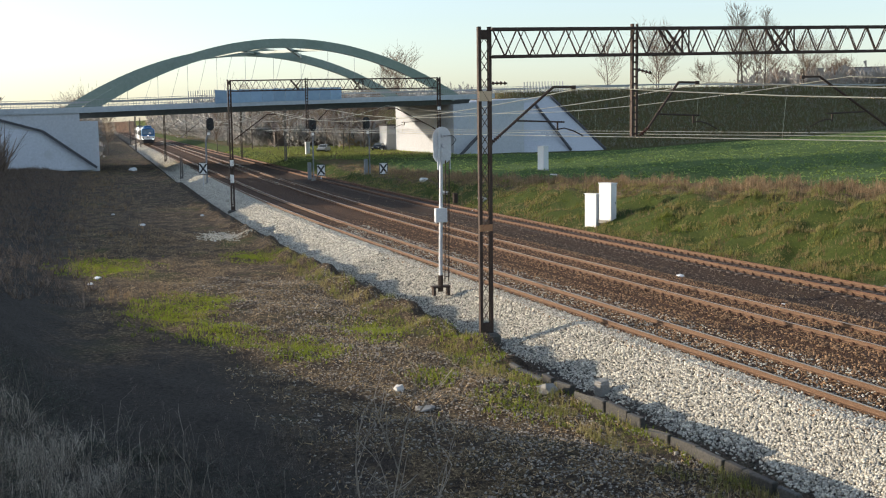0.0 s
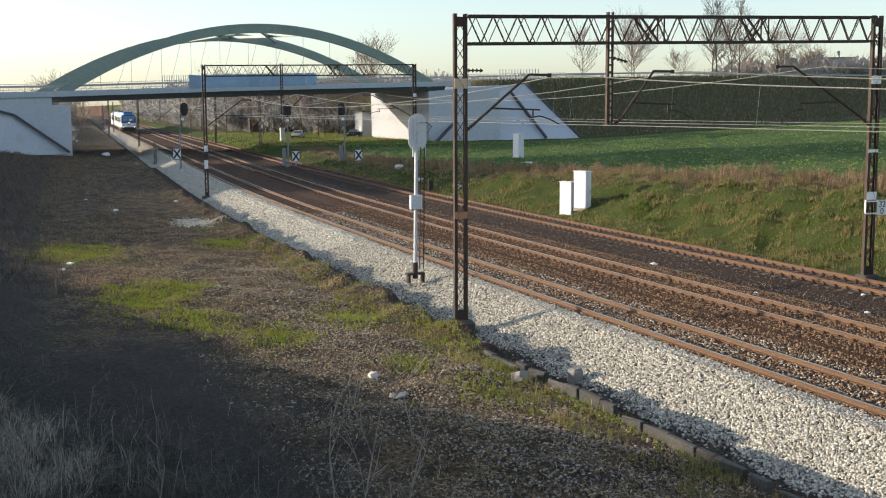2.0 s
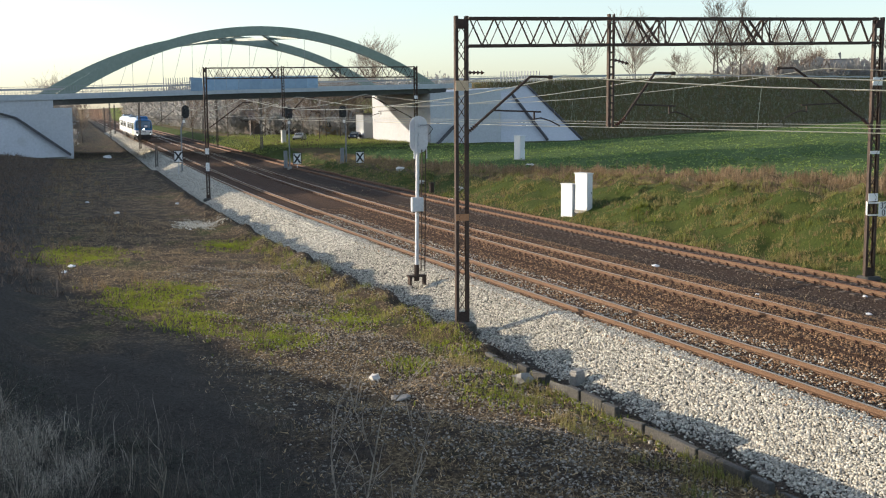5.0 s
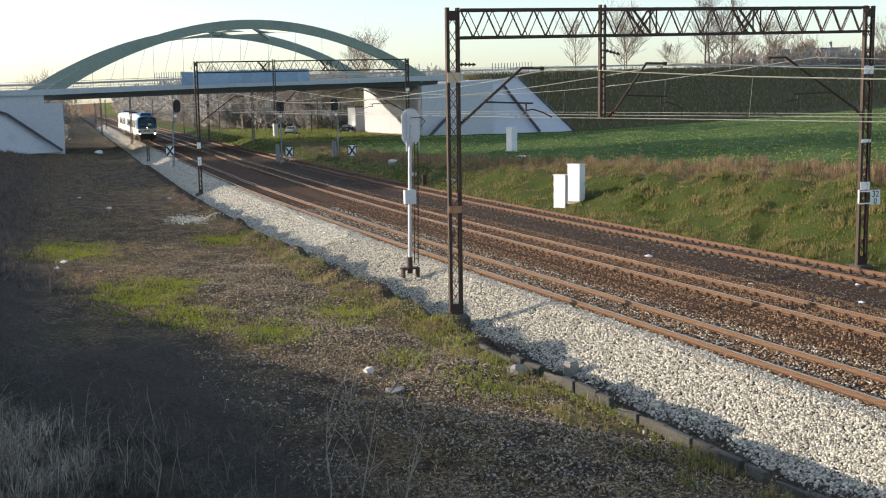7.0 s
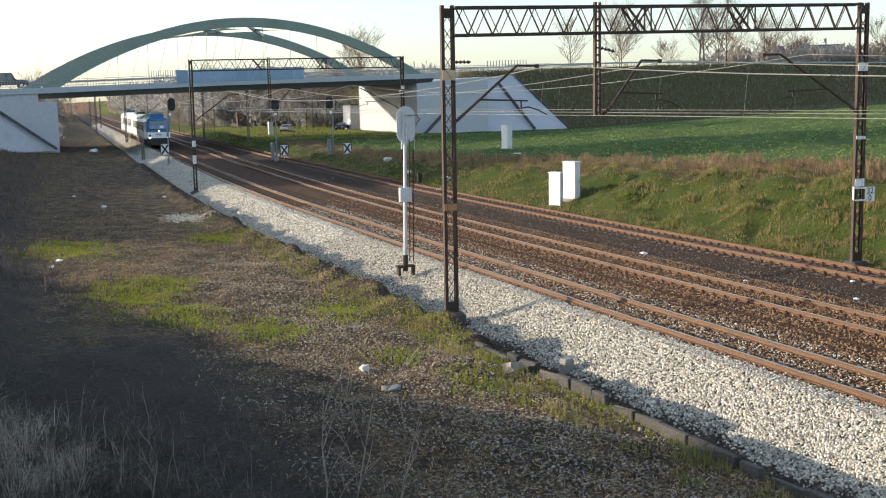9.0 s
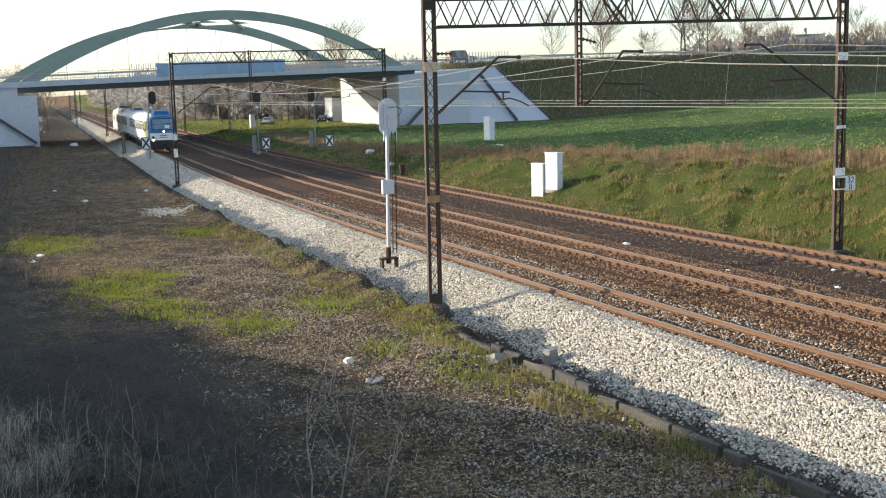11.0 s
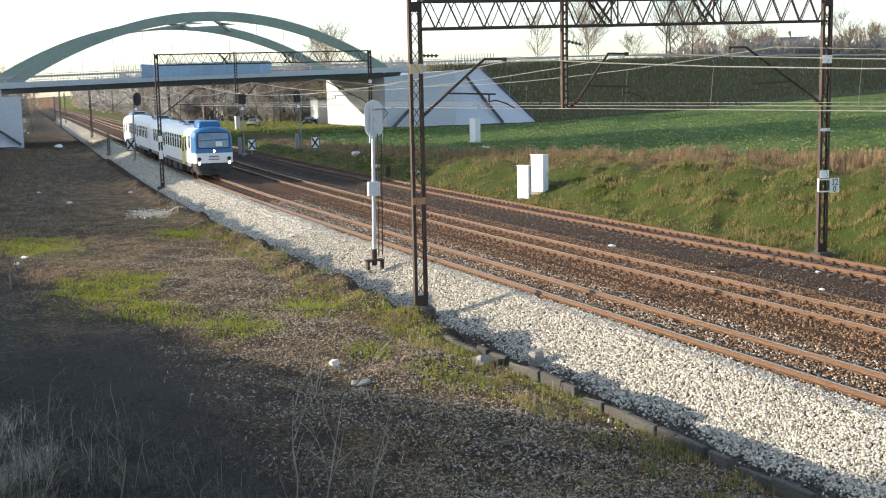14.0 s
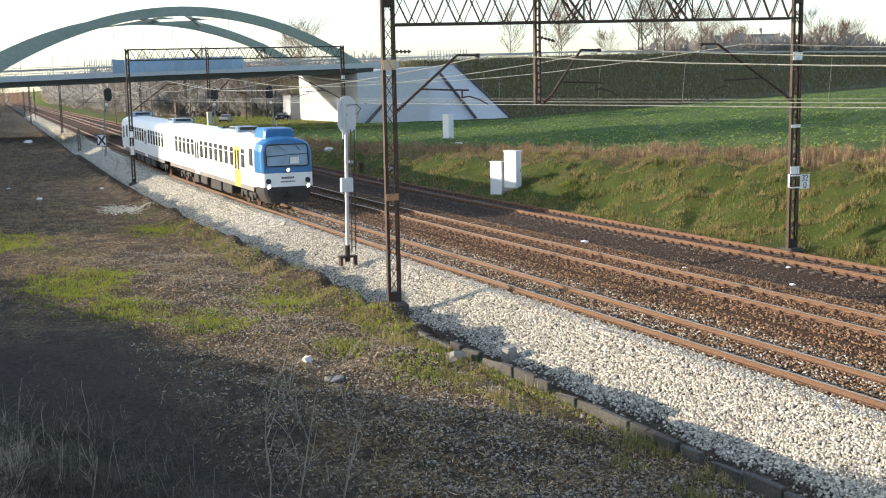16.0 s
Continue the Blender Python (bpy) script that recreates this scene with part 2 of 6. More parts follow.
def bar(bm, p, q, w, d=None):
    """A square bar from p to q."""
    p, q = Vector(p), Vector(q)
    v = q - p
    m = v.to_track_quat("Z", "Y").to_matrix().to_4x4()
    return bx(bm, (p + q) / 2, (w, d or w, v.length), m)


def tube(bm, p, q, r1, r2=None, n=8, caps=True):
    p, q = Vector(p), Vector(q)
    v = q - p
    r = bmesh.ops.create_cone(bm, cap_ends=caps, segments=n, radius1=r1, radius2=r1 if r2 is None else r2, depth=v.length)
    m = Matrix.Translation((p + q) / 2) @ v.to_track_quat("Z", "Y").to_matrix().to_4x4()
    bmesh.ops.transform(bm, matrix=m, verts=r["verts"])
    return bm


def poly(bm, pts, depth_vec):
    """A slab: the outline pts pushed along depth_vec."""
    d = Vector(depth_vec)
    a = [bm.verts.new(Vector(p)) for p in pts]
    b = [bm.verts.new(Vector(p) + d) for p in pts]
    n = len(a)
    bm.faces.new(a)
    bm.faces.new(b[::-1])
    for i in range(n):
        bm.faces.new((a[i], b[i], b[(i + 1) % n], a[(i + 1) % n]))
    bmesh.ops.recalc_face_normals(bm, faces=bm.faces[:])
    return bm


def sweep(bm, path, profile):
    """Profile (sideways, up) carried along a path of points; sideways is level."""
    rings = []
    for i, p in enumerate(path):
        p = Vector(p)
        t = Vector(path[min(i + 1, len(path) - 1)]) - Vector(path[max(i - 1, 0)])
        s = Vector((t.y, -t.x, 0)).normalized()
        up = s.cross(t.normalized())
        rings.append([bm.verts.new(p + s * a + up * b) for a, b in profile])
    n = len(profile)
    for r0, r1 in zip(rings, rings[1:]):
        for i in range(n):
            bm.faces.new((r0[i], r0[(i + 1) % n], r1[(i + 1) % n], r1[i]))
    bm.faces.new(rings[0])
    bm.faces.new(rings[-1][::-1])
    bmesh.ops.recalc_face_normals(bm, faces=bm.faces[:])
    return bm


def from_arrays(name, verts, faces, material, parent=None, smooth=False):
    me = bpy.data.meshes.new(name)
    me.from_pydata(verts, [], faces)
    for m in (material if isinstance(material, (list, tuple)) else [material]):
        me.materials.append(m)
    if smooth:
        me.polygons.foreach_set("use_smooth", [True] * len(me.polygons))
    ob = new(name, me)
    if parent is not None:
        ob.parent = parent
    return ob


def scatter(name, tv, tf, pos, size, material, rng, flat=1.0, jitter=0.25, tilt=True, squash=(0.7, 1.3), normal_turn=None):
    """Many small copies of a template joined into one mesh; each is turned, sized and knocked about."""
    n, k = len(pos), len(tv)
    tv = np.asarray(tv, float)
    v = np.repeat(tv[None], n, 0)
    v = v * (1 + rng.uniform(-jitter, jitter, (n, k, 1)))
    v = v * rng.uniform(squash[0], squash[1], (n, 1, 3)) * np.asarray(size).reshape(n, 1, 1)
    if tilt:
        q = rng.normal(size=(n, 4))
        q /= np.linalg.norm(q, axis=1, keepdims=True)
        w, x, y, z = q.T
        R = np.stack([1 - 2 * (y * y + z * z), 2 * (x * y - z * w), 2 * (x * z + y * w), 2 * (x * y + z * w), 1 - 2 * (x * x + z * z),
                      2 * (y * z - x * w), 2 * (x * z - y * w), 2 * (y * z + x * w), 1 - 2 * (x * x + y * y)], 1).reshape(n, 3, 3)
        v = np.einsum("nij,nkj->nki", R, v)
    else:
        a = rng.uniform(0, 2 * np.pi, n)
        c, s = np.cos(a), np.sin(a)
        vx, vy = v[..., 0] * c[:, None] - v[..., 1] * s[:, None], v[..., 0] * s[:, None] + v[..., 1] * c[:, None]
        v = np.stack([vx, vy, v[..., 2]], -1)
    v[..., 2] *= flat
    v = v + np.asarray(pos)[:, None, :]
    m = len(tf[0])
    me = bpy.data.meshes.new(name)
    me.vertices.add(n * k)
    me.vertices.foreach_set("co", v.astype(np.float32).ravel())
    f = (np.asarray(tf)[None] + (np.arange(n) * k)[:, None, None]).reshape(-1, m)
    me.loops.add(f.size)
    me.loops.foreach_set("vertex_index", f.astype(np.int32).ravel())
    me.polygons.add(len(f))
    me.polygons.foreach_set("loop_start", (np.arange(len(f)) * m).astype(np.int32))
    me.polygons.foreach_set("loop_total", np.full(len(f), m, np.int32))
    me.update(calc_edges=True)
    me.validate()
    me.materials.append(material)
    return new(name, me)


OCTA_V = [(1, 0, 0), (-1, 0, 0), (0, 1, 0), (0, -1, 0), (0, 0, 1), (0, 0, -1)]
OCTA_F = [(0, 2, 4), (2, 1, 4), (1, 3, 4), (3, 0, 4), (2, 0, 5), (1, 2, 5), (3, 1, 5), (0, 3, 5)]

# ---- ground: one sheet out to the horizon ----
def build_ground():
    us = np.concatenate([-np.geomspace(900, 12, 26), np.arange(-10, 12.3, 0.4), np.array([12.4, 12.47, 12.7, 12.9]), np.arange(13.1, 16.4, 0.2), np.arange(16.6, 45, 0.35),
                         np.geomspace(46, 1800, 70)])
    ys = np.concatenate([np.arange(-60, 8, 4.0), np.arange(8, 60, 0.4), np.arange(60, 176, 1.2), np.arange(176, 240, 1.6), np.geomspace(242, 4000, 60)])
    U, Y = np.meshgrid(us, ys)
    Z = height(U, Y)
    X = U + off(Y)
    verts = np.stack([X, Y, Z], -1).reshape(-1, 3)
    nu, ny = len(us), len(ys)
    idx = np.arange(nu * ny).reshape(ny, nu)
    faces = np.stack([idx[:-1, :-1], idx[:-1, 1:], idx[1:, 1:], idx[1:, :-1]], -1).reshape(-1, 4)
    ob = from_arrays("ground", verts.tolist(), faces.tolist(), ground_material(), smooth=True)
    bank = field_z(X, Y)
    toe = 30.6 + 3.2 + 1.6 * np.clip(bank, 0, 3)
    emb = np.where((Y > bridge_front(X) - 2) & (Y < bridge_front(X) + 46) & ((X < 6) | (X > 78)), 1.0, 0.0)
    zones = {
        "ballast": sst((U - 14.1) / 0.4) * sst((17.2 - U) / 0.9) * np.where(Y < 170, 1, 0.6),
        "bed": sst((U - 16.4) / 0.8) * sst((26.2 - U) / 1.2),
        "soil3": sst((U - 25.6) / 1.0) * sst((31.2 - U) / 0.8),
        "grass": np.where(U > 30.2, sst((U - 30.4) / 0.8) * sst((toe + 0.3 - U) / 1.2), 0.0) + emb * 0.55 + (U > 31) * (Y > 150) * 0.9 * (Y < bridge_front(X) + 0) + (Y > 226) * (U > 32) * 0.8,
        "dry": np.where(U > 30.2, sst((U - toe + 0.6) / 1.5) * sst((toe + 7.5 - U) / 3.0), 0.0) + emb * 0.45,
        "field": np.where((U > 30) & (emb < 0.5), sst((U - toe - 5.0) / 3.0) * (Y < 172 + 0.095 * X), 0.0) * (1 - sst((Y - 150) / 20) * (X < 66)),
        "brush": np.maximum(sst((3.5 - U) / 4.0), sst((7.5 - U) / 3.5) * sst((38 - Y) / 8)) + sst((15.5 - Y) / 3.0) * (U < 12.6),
        "ditch": sst((U - 12.35) / 0.2) * sst((14.5 - U) / 0.5),
    }
    for n, v in zones.items():
        at = ob.data.attributes.new(n, "FLOAT", "POINT")
        at.data.foreach_set("value", np.clip(v, 0, 1).astype(np.float32).ravel())
    tagged(ob, "gravelly railway land with grass bank and crop field", "ground", kind="structure")


def ground_material():
    m, nt, b = nodes("railway_land")
    tc = nt.nodes.new("ShaderNodeTexCoord").outputs["Object"]
    fine = noise_tex(nt, 9.0, 8.0, 0.75, vec=tc)
    mid = noise_tex(nt, 1.1, 6.0, 0.7, vec=tc)
    broad = noise_tex(nt, 0.22, 5.0, 0.6, vec=tc)
    tiny = noise_tex(nt, 28.0, 3.0, 0.6, vec=tc)
    litter = ramp(nt, fine, [(0.34, (0.022, 0.015, 0.010)), (0.5, (0.12, 0.084, 0.05)), (0.66, (0.44, 0.33, 0.19))])
    soil = ramp(nt, fine, [(0.34, (0.02, 0.015, 0.012)), (0.68, (0.12, 0.09, 0.064))])
    strip = mix(nt, ramp(nt, mid, [(0.44, (0, 0, 0)), (0.56, (1, 1, 1))]), litter, soil)
    moss = ramp(nt, fine, [(0.3, (0.05, 0.085, 0.012)), (0.7, (0.15, 0.19, 0.035))])
    patch = maths(nt, "MULTIPLY", ramp(nt, broad, [(0.55, (0, 0, 0)), (0.66, (1, 1, 1))]), ramp(nt, mid, [(0.35, (0, 0, 0)), (0.6, (1, 1, 1))]))
    col = mix(nt, maths(nt, "MULTIPLY", patch, 0.4), strip, moss)
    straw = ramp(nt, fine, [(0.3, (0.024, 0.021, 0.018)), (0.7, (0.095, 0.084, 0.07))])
    white = ramp(nt, tiny, [(0.35, (0.03, 0.028, 0.025)), (0.55, (0.12, 0.115, 0.105)), (0.75, (0.36, 0.35, 0.32))])
    rusty = ramp(nt, tiny, [(0.35, (0.03, 0.017, 0.011)), (0.55, (0.095, 0.056, 0.036)), (0.75, (0.24, 0.155, 0.1))])
    dark = ramp(nt, fine, [(0.3, (0.022, 0.015, 0.012)), (0.7, (0.085, 0.058, 0.042))])
    green = mix(nt, ramp(nt, mid, [(0.3, (0, 0, 0)), (0.7, (1, 1, 1))]), ramp(nt, fine, [(0.3, (0.022, 0.04, 0.008)), (0.7, (0.07, 0.10, 0.02))]),
                ramp(nt, fine, [(0.3, (0.04, 0.05, 0.012)), (0.7, (0.11, 0.125, 0.032))]))
    dry = mix(nt, ramp(nt, mid, [(0.35, (0, 0, 0)), (0.7, (1, 1, 1))]), ramp(nt, fine, [(0.3, (0.09, 0.05, 0.03)), (0.7, (0.2, 0.125, 0.08))]), (0.10, 0.11, 0.035))
    crop = ramp(nt, fine, [(0.34, (0.05, 0.055, 0.025)), (0.5, (0.08, 0.13, 0.038)), (0.7, (0.15, 0.22, 0.065))])
    wob = maths(nt, "MULTIPLY", maths(nt, "SUBTRACT", mid, 0.5), 1.2)
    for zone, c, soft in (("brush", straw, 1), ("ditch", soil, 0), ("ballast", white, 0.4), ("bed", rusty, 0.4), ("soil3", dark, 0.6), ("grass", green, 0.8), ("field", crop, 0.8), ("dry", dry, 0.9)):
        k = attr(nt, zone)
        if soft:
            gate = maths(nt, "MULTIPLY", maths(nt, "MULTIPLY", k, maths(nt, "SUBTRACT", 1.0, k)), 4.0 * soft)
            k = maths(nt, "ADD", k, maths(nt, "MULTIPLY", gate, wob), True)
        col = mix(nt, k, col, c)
    nt.links.new(col, b.inputs["Base Color"])
    b.inputs["Roughness"].default_value = 0.95
    b.inputs["Specular IOR Level"].default_value = 0.15
    bump(nt, b, fine, 1.0, 0.12)
    return m


build_ground()

# ---- railway ----
RAIL_PROFILE = [(-0.07, -0.17), (0.07, -0.17), (0.07, -0.145), (0.012, -0.13), (0.012, -0.045), (0.036, -0.032), (0.036, -0.004), (0.028, 0.0), (-0.028, 0.0), (-0.036, -0.004), (-0.036, -0.032), (-0.012, -0.045), (-0.012, -0.13), (-0.07, -0.145)]


def track_ys():
    return list(np.arange(-20, 130, 2.5)) + list(np.geomspace(132, 900, 60))


def centre(u, y):
    """A point on a track's centre line; the second main line keeps its distance from the first."""
    if u == TRACK_U[1]:
        return centre(TRACK_U[0], y) + side_at(y) * (u - TRACK_U[0])
    return Vector(draw_in((u + float(off(y)), y, 0)))


def side_at(y):
    s = slope_of(y)
    return Vector((1, -s, 0)).normalized()


def build_track(i, u, rail_mat, shiny):
    root = thing("railway_track", ("main line track with worn rusty rails in ballast", "main line track with rusty rails and dark fastenings", "rusty side track with brown rails beside the grass bank")[i], "track", group="parallel railway tracks")
    for s in (-0.7535, 0.7535):
        bm = bmesh.new()
        sweep(bm, [centre(u, y) + side_at(y) * s for y in track_ys()], RAIL_PROFILE)
        for f in bm.faces:
            if f.normal.z > 0.6 and f.calc_center_median().z > -0.02:
                f.material_index = 1
        part("rail", bm, [rail_mat, shiny], root)
    bm = bmesh.new()
    bx(bm, (0, 0, -0.255), (2.5, 0.25, 0.15), bevel=0.02)
    me_s = bpy.data.meshes.new("sleeper")
    bm.to_mesh(me_s)
    bm.free()
    me_s.materials.append(SLEEPER)
    bm = bmesh.new()
    bx(bm, (0, 0, -0.155), (0.34, 0.16, 0.03), bevel=0.006)
    for s in (-1, 1):
        bx(bm, (s * 0.115, 0, -0.128), (0.055, 0.07, 0.05), pose(0, 0, 0, 0, s * 18, 0), bevel=0.01)
        tube(bm, (s * 0.125, 0, -0.1), (s * 0.125, 0, -0.075), 0.018, n=6)
        bx(bm, (s * 0.10, 0.0, -0.095), (0.09, 0.03, 0.03), pose(0, 0, 0, 0, s * -22, 0))
    me_f = bpy.data.meshes.new("fastening")
    bm.to_mesh(me_f)
    bm.free()
    me_f.materials.append(FASTENER)
    y = 10.0 + 0.2 * i
    while y < 120:
        rz = -math.degrees(math.atan(slope_of(y)))
        c = centre(u, y)
        ob = new("sleeper", me_s)
        ob.parent, ob.matrix_basis = root, pose(c.x + random.uniform(-0.02, 0.02), c.y, c.z + random.uniform(-0.012, 0.006), 0, 0, rz + random.uniform(-1, 1))
        for s in (-0.7535, 0.7535):
            p = c + side_at(y) * s
            ob = new("fastening", me_f)
            ob.parent, ob.matrix_basis = root, pose(p.x, p.y, p.z - 0.055 * (i == 0), 0, 0, rz)
        y += 0.62 + 0.1 * (i == 0)
    return root


RAIL3_TOP = surface("rusted_rail_head", (0.18, 0.068, 0.03), (0.26, 0.11, 0.05), 20, 0.8, 0.6, 0.2, 0.1, (0.22, 0.10, 0.055), 0.4)
build_track(0, TRACK_U[0], RAIL_RUST, RAIL_TOP)
build_track(1, TRACK_U[1], RAIL_RUST, RAIL_TOP)
build_track(2, TRACK_U[2], RAIL_RUST, RAIL3_TOP)

# ---- catenary gantries ----
def lattice_leg(parent, x, y, z0, z1, mat, w=0.46, plates=()):
    """Two channels held apart by zigzag lacing on both faces."""
    leg = None
    for s in (-1, 1):
        bm = bmesh.new()
        o, i = s * w / 2, s * (w / 2 - 0.105)
        poly(bm, [(x + a, y + b, z0) for a, b in ((o, -0.07), (o, 0.07), (i, 0.07), (i, 0.052), (o - s * 0.025, 0.052), (o - s * 0.025, -0.052), (i, -0.052), (i, -0.07))], (0, 0, z1 - z0))
        if leg is None:
            leg = part("leg", bm, mat, parent)
        else:
            part("channel", bm, mat, leg)
    bm = bmesh.new()
    z, k = z0 + 0.35, 0
    while z < z1 - 0.5:
        for t in (-1, 1):
            s = 1 if (k % 2) ^ (t > 0) else -1
            part("lacing_bar", bar(bmesh.new(), (x - s * (w / 2 - 0.09), y + t * 0.075, z), (x + s * (w / 2 - 0.09), y + t * 0.075, z + 0.42), 0.05, 0.012), mat, leg)
        z, k = z + 0.45, k + 1
    for zz in (z0 + 0.2, z1 - 0.25):
        for t in (-1, 1):
            part("batten_plate", bx(bmesh.new(), (x, y + t * 0.078, zz), (w - 0.04, 0.014, 0.3)), mat, leg)
    for zz, m, h in plates:
        part("plate", bx(bmesh.new(), (x - 0.01, y - 0.09, zz), (w - 0.02, 0.014, h)), m, leg)
    bm = bmesh.new()
    bx(bm, (x, y, z0 - 0.18), (0.8, 0.75, 0.42), bevel=0.1)
    part("foundation", bm, KERBSTONE, leg, "dark weathered foundation block")
    return leg


def insulator(bm, p, q, r=0.07, n=5):
    p, q = Vector(p), Vector(q)
    tube(bm, p, q, 0.025, n=6)
    for i in range(n):
        a = p.lerp(q, (i + 0.5) / n)
        d = (q - p).normalized() * 0.025
        tube(bm, a - d, a + d, r, r * 0.55, n=10)


def cantilever(parent, root, tip, side, mat):
    """Slanted tube arm with its top end plate, registration tube and steady arm."""
    arm = bmesh.new()
    r, t = Vector(root), Vector(tip)
    tube(arm, r + Vector((side * 0.3, 0, 0.24)), t, 0.045, n=8)
    arm = part("arm", arm, mat, parent)
    bm = bmesh.new()
    insulator(bm, r, r + Vector((side * 0.36, 0, 0.285)), 0.075, 5)
    part("insulator", bm, INSUL, arm)
    bm = bmesh.new()
    bar(bm, t, t + Vector((side * 0.72, 0, -0.01)), 0.07)
    bx(bm, t + Vector((side * 0.74, 0, -0.02)), (0.12, 0.1, 0.13))
    part("top_bracket", bm, mat, arm)
    j = r.lerp(t, 0.40)
    bm = bmesh.new()
    tube(bm, j, j + Vector((side * 1.75, 0, -0.06)), 0.028, n=6)
    tube(bm, j + Vector((side * 1.5, 0, -0.03)), j + Vector((side * 1.5, 0, -0.33)), 0.03, n=6)
    bm2 = bmesh.new()
    pts = [j + Vector((side * a, 0, b)) for a, b in ((1.5, -0.3), (1.75, -0.26), (2.1, -0.36), (2.45, -0.53))]
    for a, b in zip(pts, pts[1:]):
        tube(bm2, a, b, 0.022, n=6)
    part("registration_tube", bm, mat, arm)
    part("steady_arm", bm2, mat, arm)
    return arm


def beam(parent, a, b, depth, width, bays, mat, r=0.04):
    """Box truss between a and b (upper chord ends): four chords, zigzag diagonals on both faces, cross struts above and below."""
    a, b = Vector(a), Vector(b)
    for s in (-1, 1):
        for dz in (0, -depth):
            o = Vector((0, s * width / 2, dz))
            part("chord", bar(bmesh.new(), a + o, b + o, 0.085), mat, parent)
    for s in (-1, 1):
        o = Vector((0, s * width / 2, 0))
        for i in range(bays):
            p, q, m = a.lerp(b, i / bays), a.lerp(b, (i + 1) / bays), a.lerp(b, (i + 0.5) / bays)
            d = Vector((0, 0, -depth))
            if s > 0:
                p, q = p + d, q + d
                seq = ((p, m), (m, q))
            else:
                seq = ((p, m + d), (m + d, q))
            for k, l in seq:
                part("diagonal", bar(bmesh.new(), k + o, l + o, r if s < 0 else r * 0.6), mat, parent)
    for i in range(bays + 1):
        p = a.lerp(b, i / bays)
        for dz in (0, -depth):
            part("cross_strut", bar(bmesh.new(), p + Vector((0, -width / 2, dz)), p + Vector((0, width / 2, dz)), 0.04), mat, parent)


def gantry(y, xl, xr, zl, zr, bl, br, drop_x, drop_z, mat, label, bays, hang):
    root = thing("catenary_gantry", label, "gantry", group="catenary gantries over the tracks")
    legl = lattice_leg(root, xl, y, bl, zl + 0.03, mat, 0.46 if y < 50 else 0.32, plates=((7.2, YELLOWED, 0.32), (2.95, ORANGED, 0.22)) if y < 50 else ((3.2, WHITEPLATE, 0.5), (1.9, WHITEPLATE, 0.7)))
    legr = lattice_leg(root, xr, y, br, zr + 0.03, mat, 0.46 if y < 50 else 0.34, plates=((7.4, WHITEPLATE, 0.3), (4.75, WHITEPLATE, 0.12), (3.05, WHITEPLATE, 0.3)) if y < 50 else ((7.6, WHITEPLATE, 0.3),))
    beam(root, (xl + 0.2, y, zl - 0.05), (xr - 0.2, y, zr - 0.05), 0.87, 0.42, bays, mat)
    zb = zl + (zr - zl) * (drop_x - xl) / (xr - xl)
    bm = bmesh.new()
    for s in (-1, 1):
        bx(bm, (drop_x + s * 0.10, y - 0.02, (zb + 0.1 + drop_z) / 2), (0.03, 0.14, zb + 0.1 - drop_z))
        bx(bm, (drop_x + s * 0.075, y - 0.09, (zb + 0.1 + drop_z) / 2), (0.06, 0.012, zb + 0.1 - drop_z))
    z = drop_z + 0.1
    while z < zb:
        bx(bm, (drop_x, y - 0.085, z), (0.16, 0.012, 0.06))
        z += 0.24
    bx(bm, (drop_x, y, drop_z), (0.42, 0.16, 0.03))
    part("drop_post", bm, mat, root)
    # stiffened bays either side of the hanging points
    for x in hang:
        zt = zl - 0.05 + (zr - zl) * (x - xl) / (xr - xl)
        for s in (-0.21, 0.21):
            for a, b, r in ((-0.45, 0.3, 0.065), (0.45, -0.3, 0.045), (0.5, 0.5, 0.04)):
                part("stiffener", bar(bmesh.new(), (x + a, y + s, zt), (x + b, y + s, zt - 0.87), r), mat, root)
    return root


ORANGED = surface("orange_rust_plate", (0.34, 0.16, 0.07), (0.45, 0.24, 0.12), 10, 2, 0.7)
YELLOWED = surface("yellowed_plate", (0.5, 0.36, 0.22), (0.62, 0.48, 0.32), 10, 2, 0.6)
G1 = gantry(34.2, 13.95, 30.75, 9.38, 9.74, -0.55, 0.0, 19.4, 5.82, MAST, "dark rusty lattice catenary gantry spanning three tracks", 19, (20.9, 25.2))
G2 = gantry(95.0, 16.0, 34.4, 10.05, 10.3, -0.75, 0.1, 22.5, 6.0, MAST, "distant dark lattice catenary gantry before the bridge", 18, (21.6, 27.0))
cantilever(G1, (14.15, 34.2, 5.68), (16.4, 34.2, 7.5), 1, MAST)
cantilever(G1, (19.65, 34.2, 5.86), (21.15, 34.2, 7.66), 1, MAST)
cantilever(G1, (30.5, 34.2, 5.75), (27.0, 34.2, 7.86), -1, MAST)
cantilever(G2, (16.25, 95.0, 5.1), (19.1, 95.0, 7.2), 1, MAST)
cantilever(G2, (22.8, 95.0, 6.1), (24.4, 95.0, 7.6), 1, MAST)
cantilever(G2, (34.1, 95.0, 5.7), (30.5, 95.0, 7.6), -1, MAST)
bm = bmesh.new()
insulator(bm, (14.2, 34.2, 7.62), (14.75, 34.2, 7.62), 0.07, 4)
part("insulator", bm, INSUL, G1)
bm = bmesh.new()
insulator(bm, (19.55, 34.2, 8.08), (20.1, 34.2, 7.96), 0.07, 4)
part("insulator", bm, INSUL, G1)

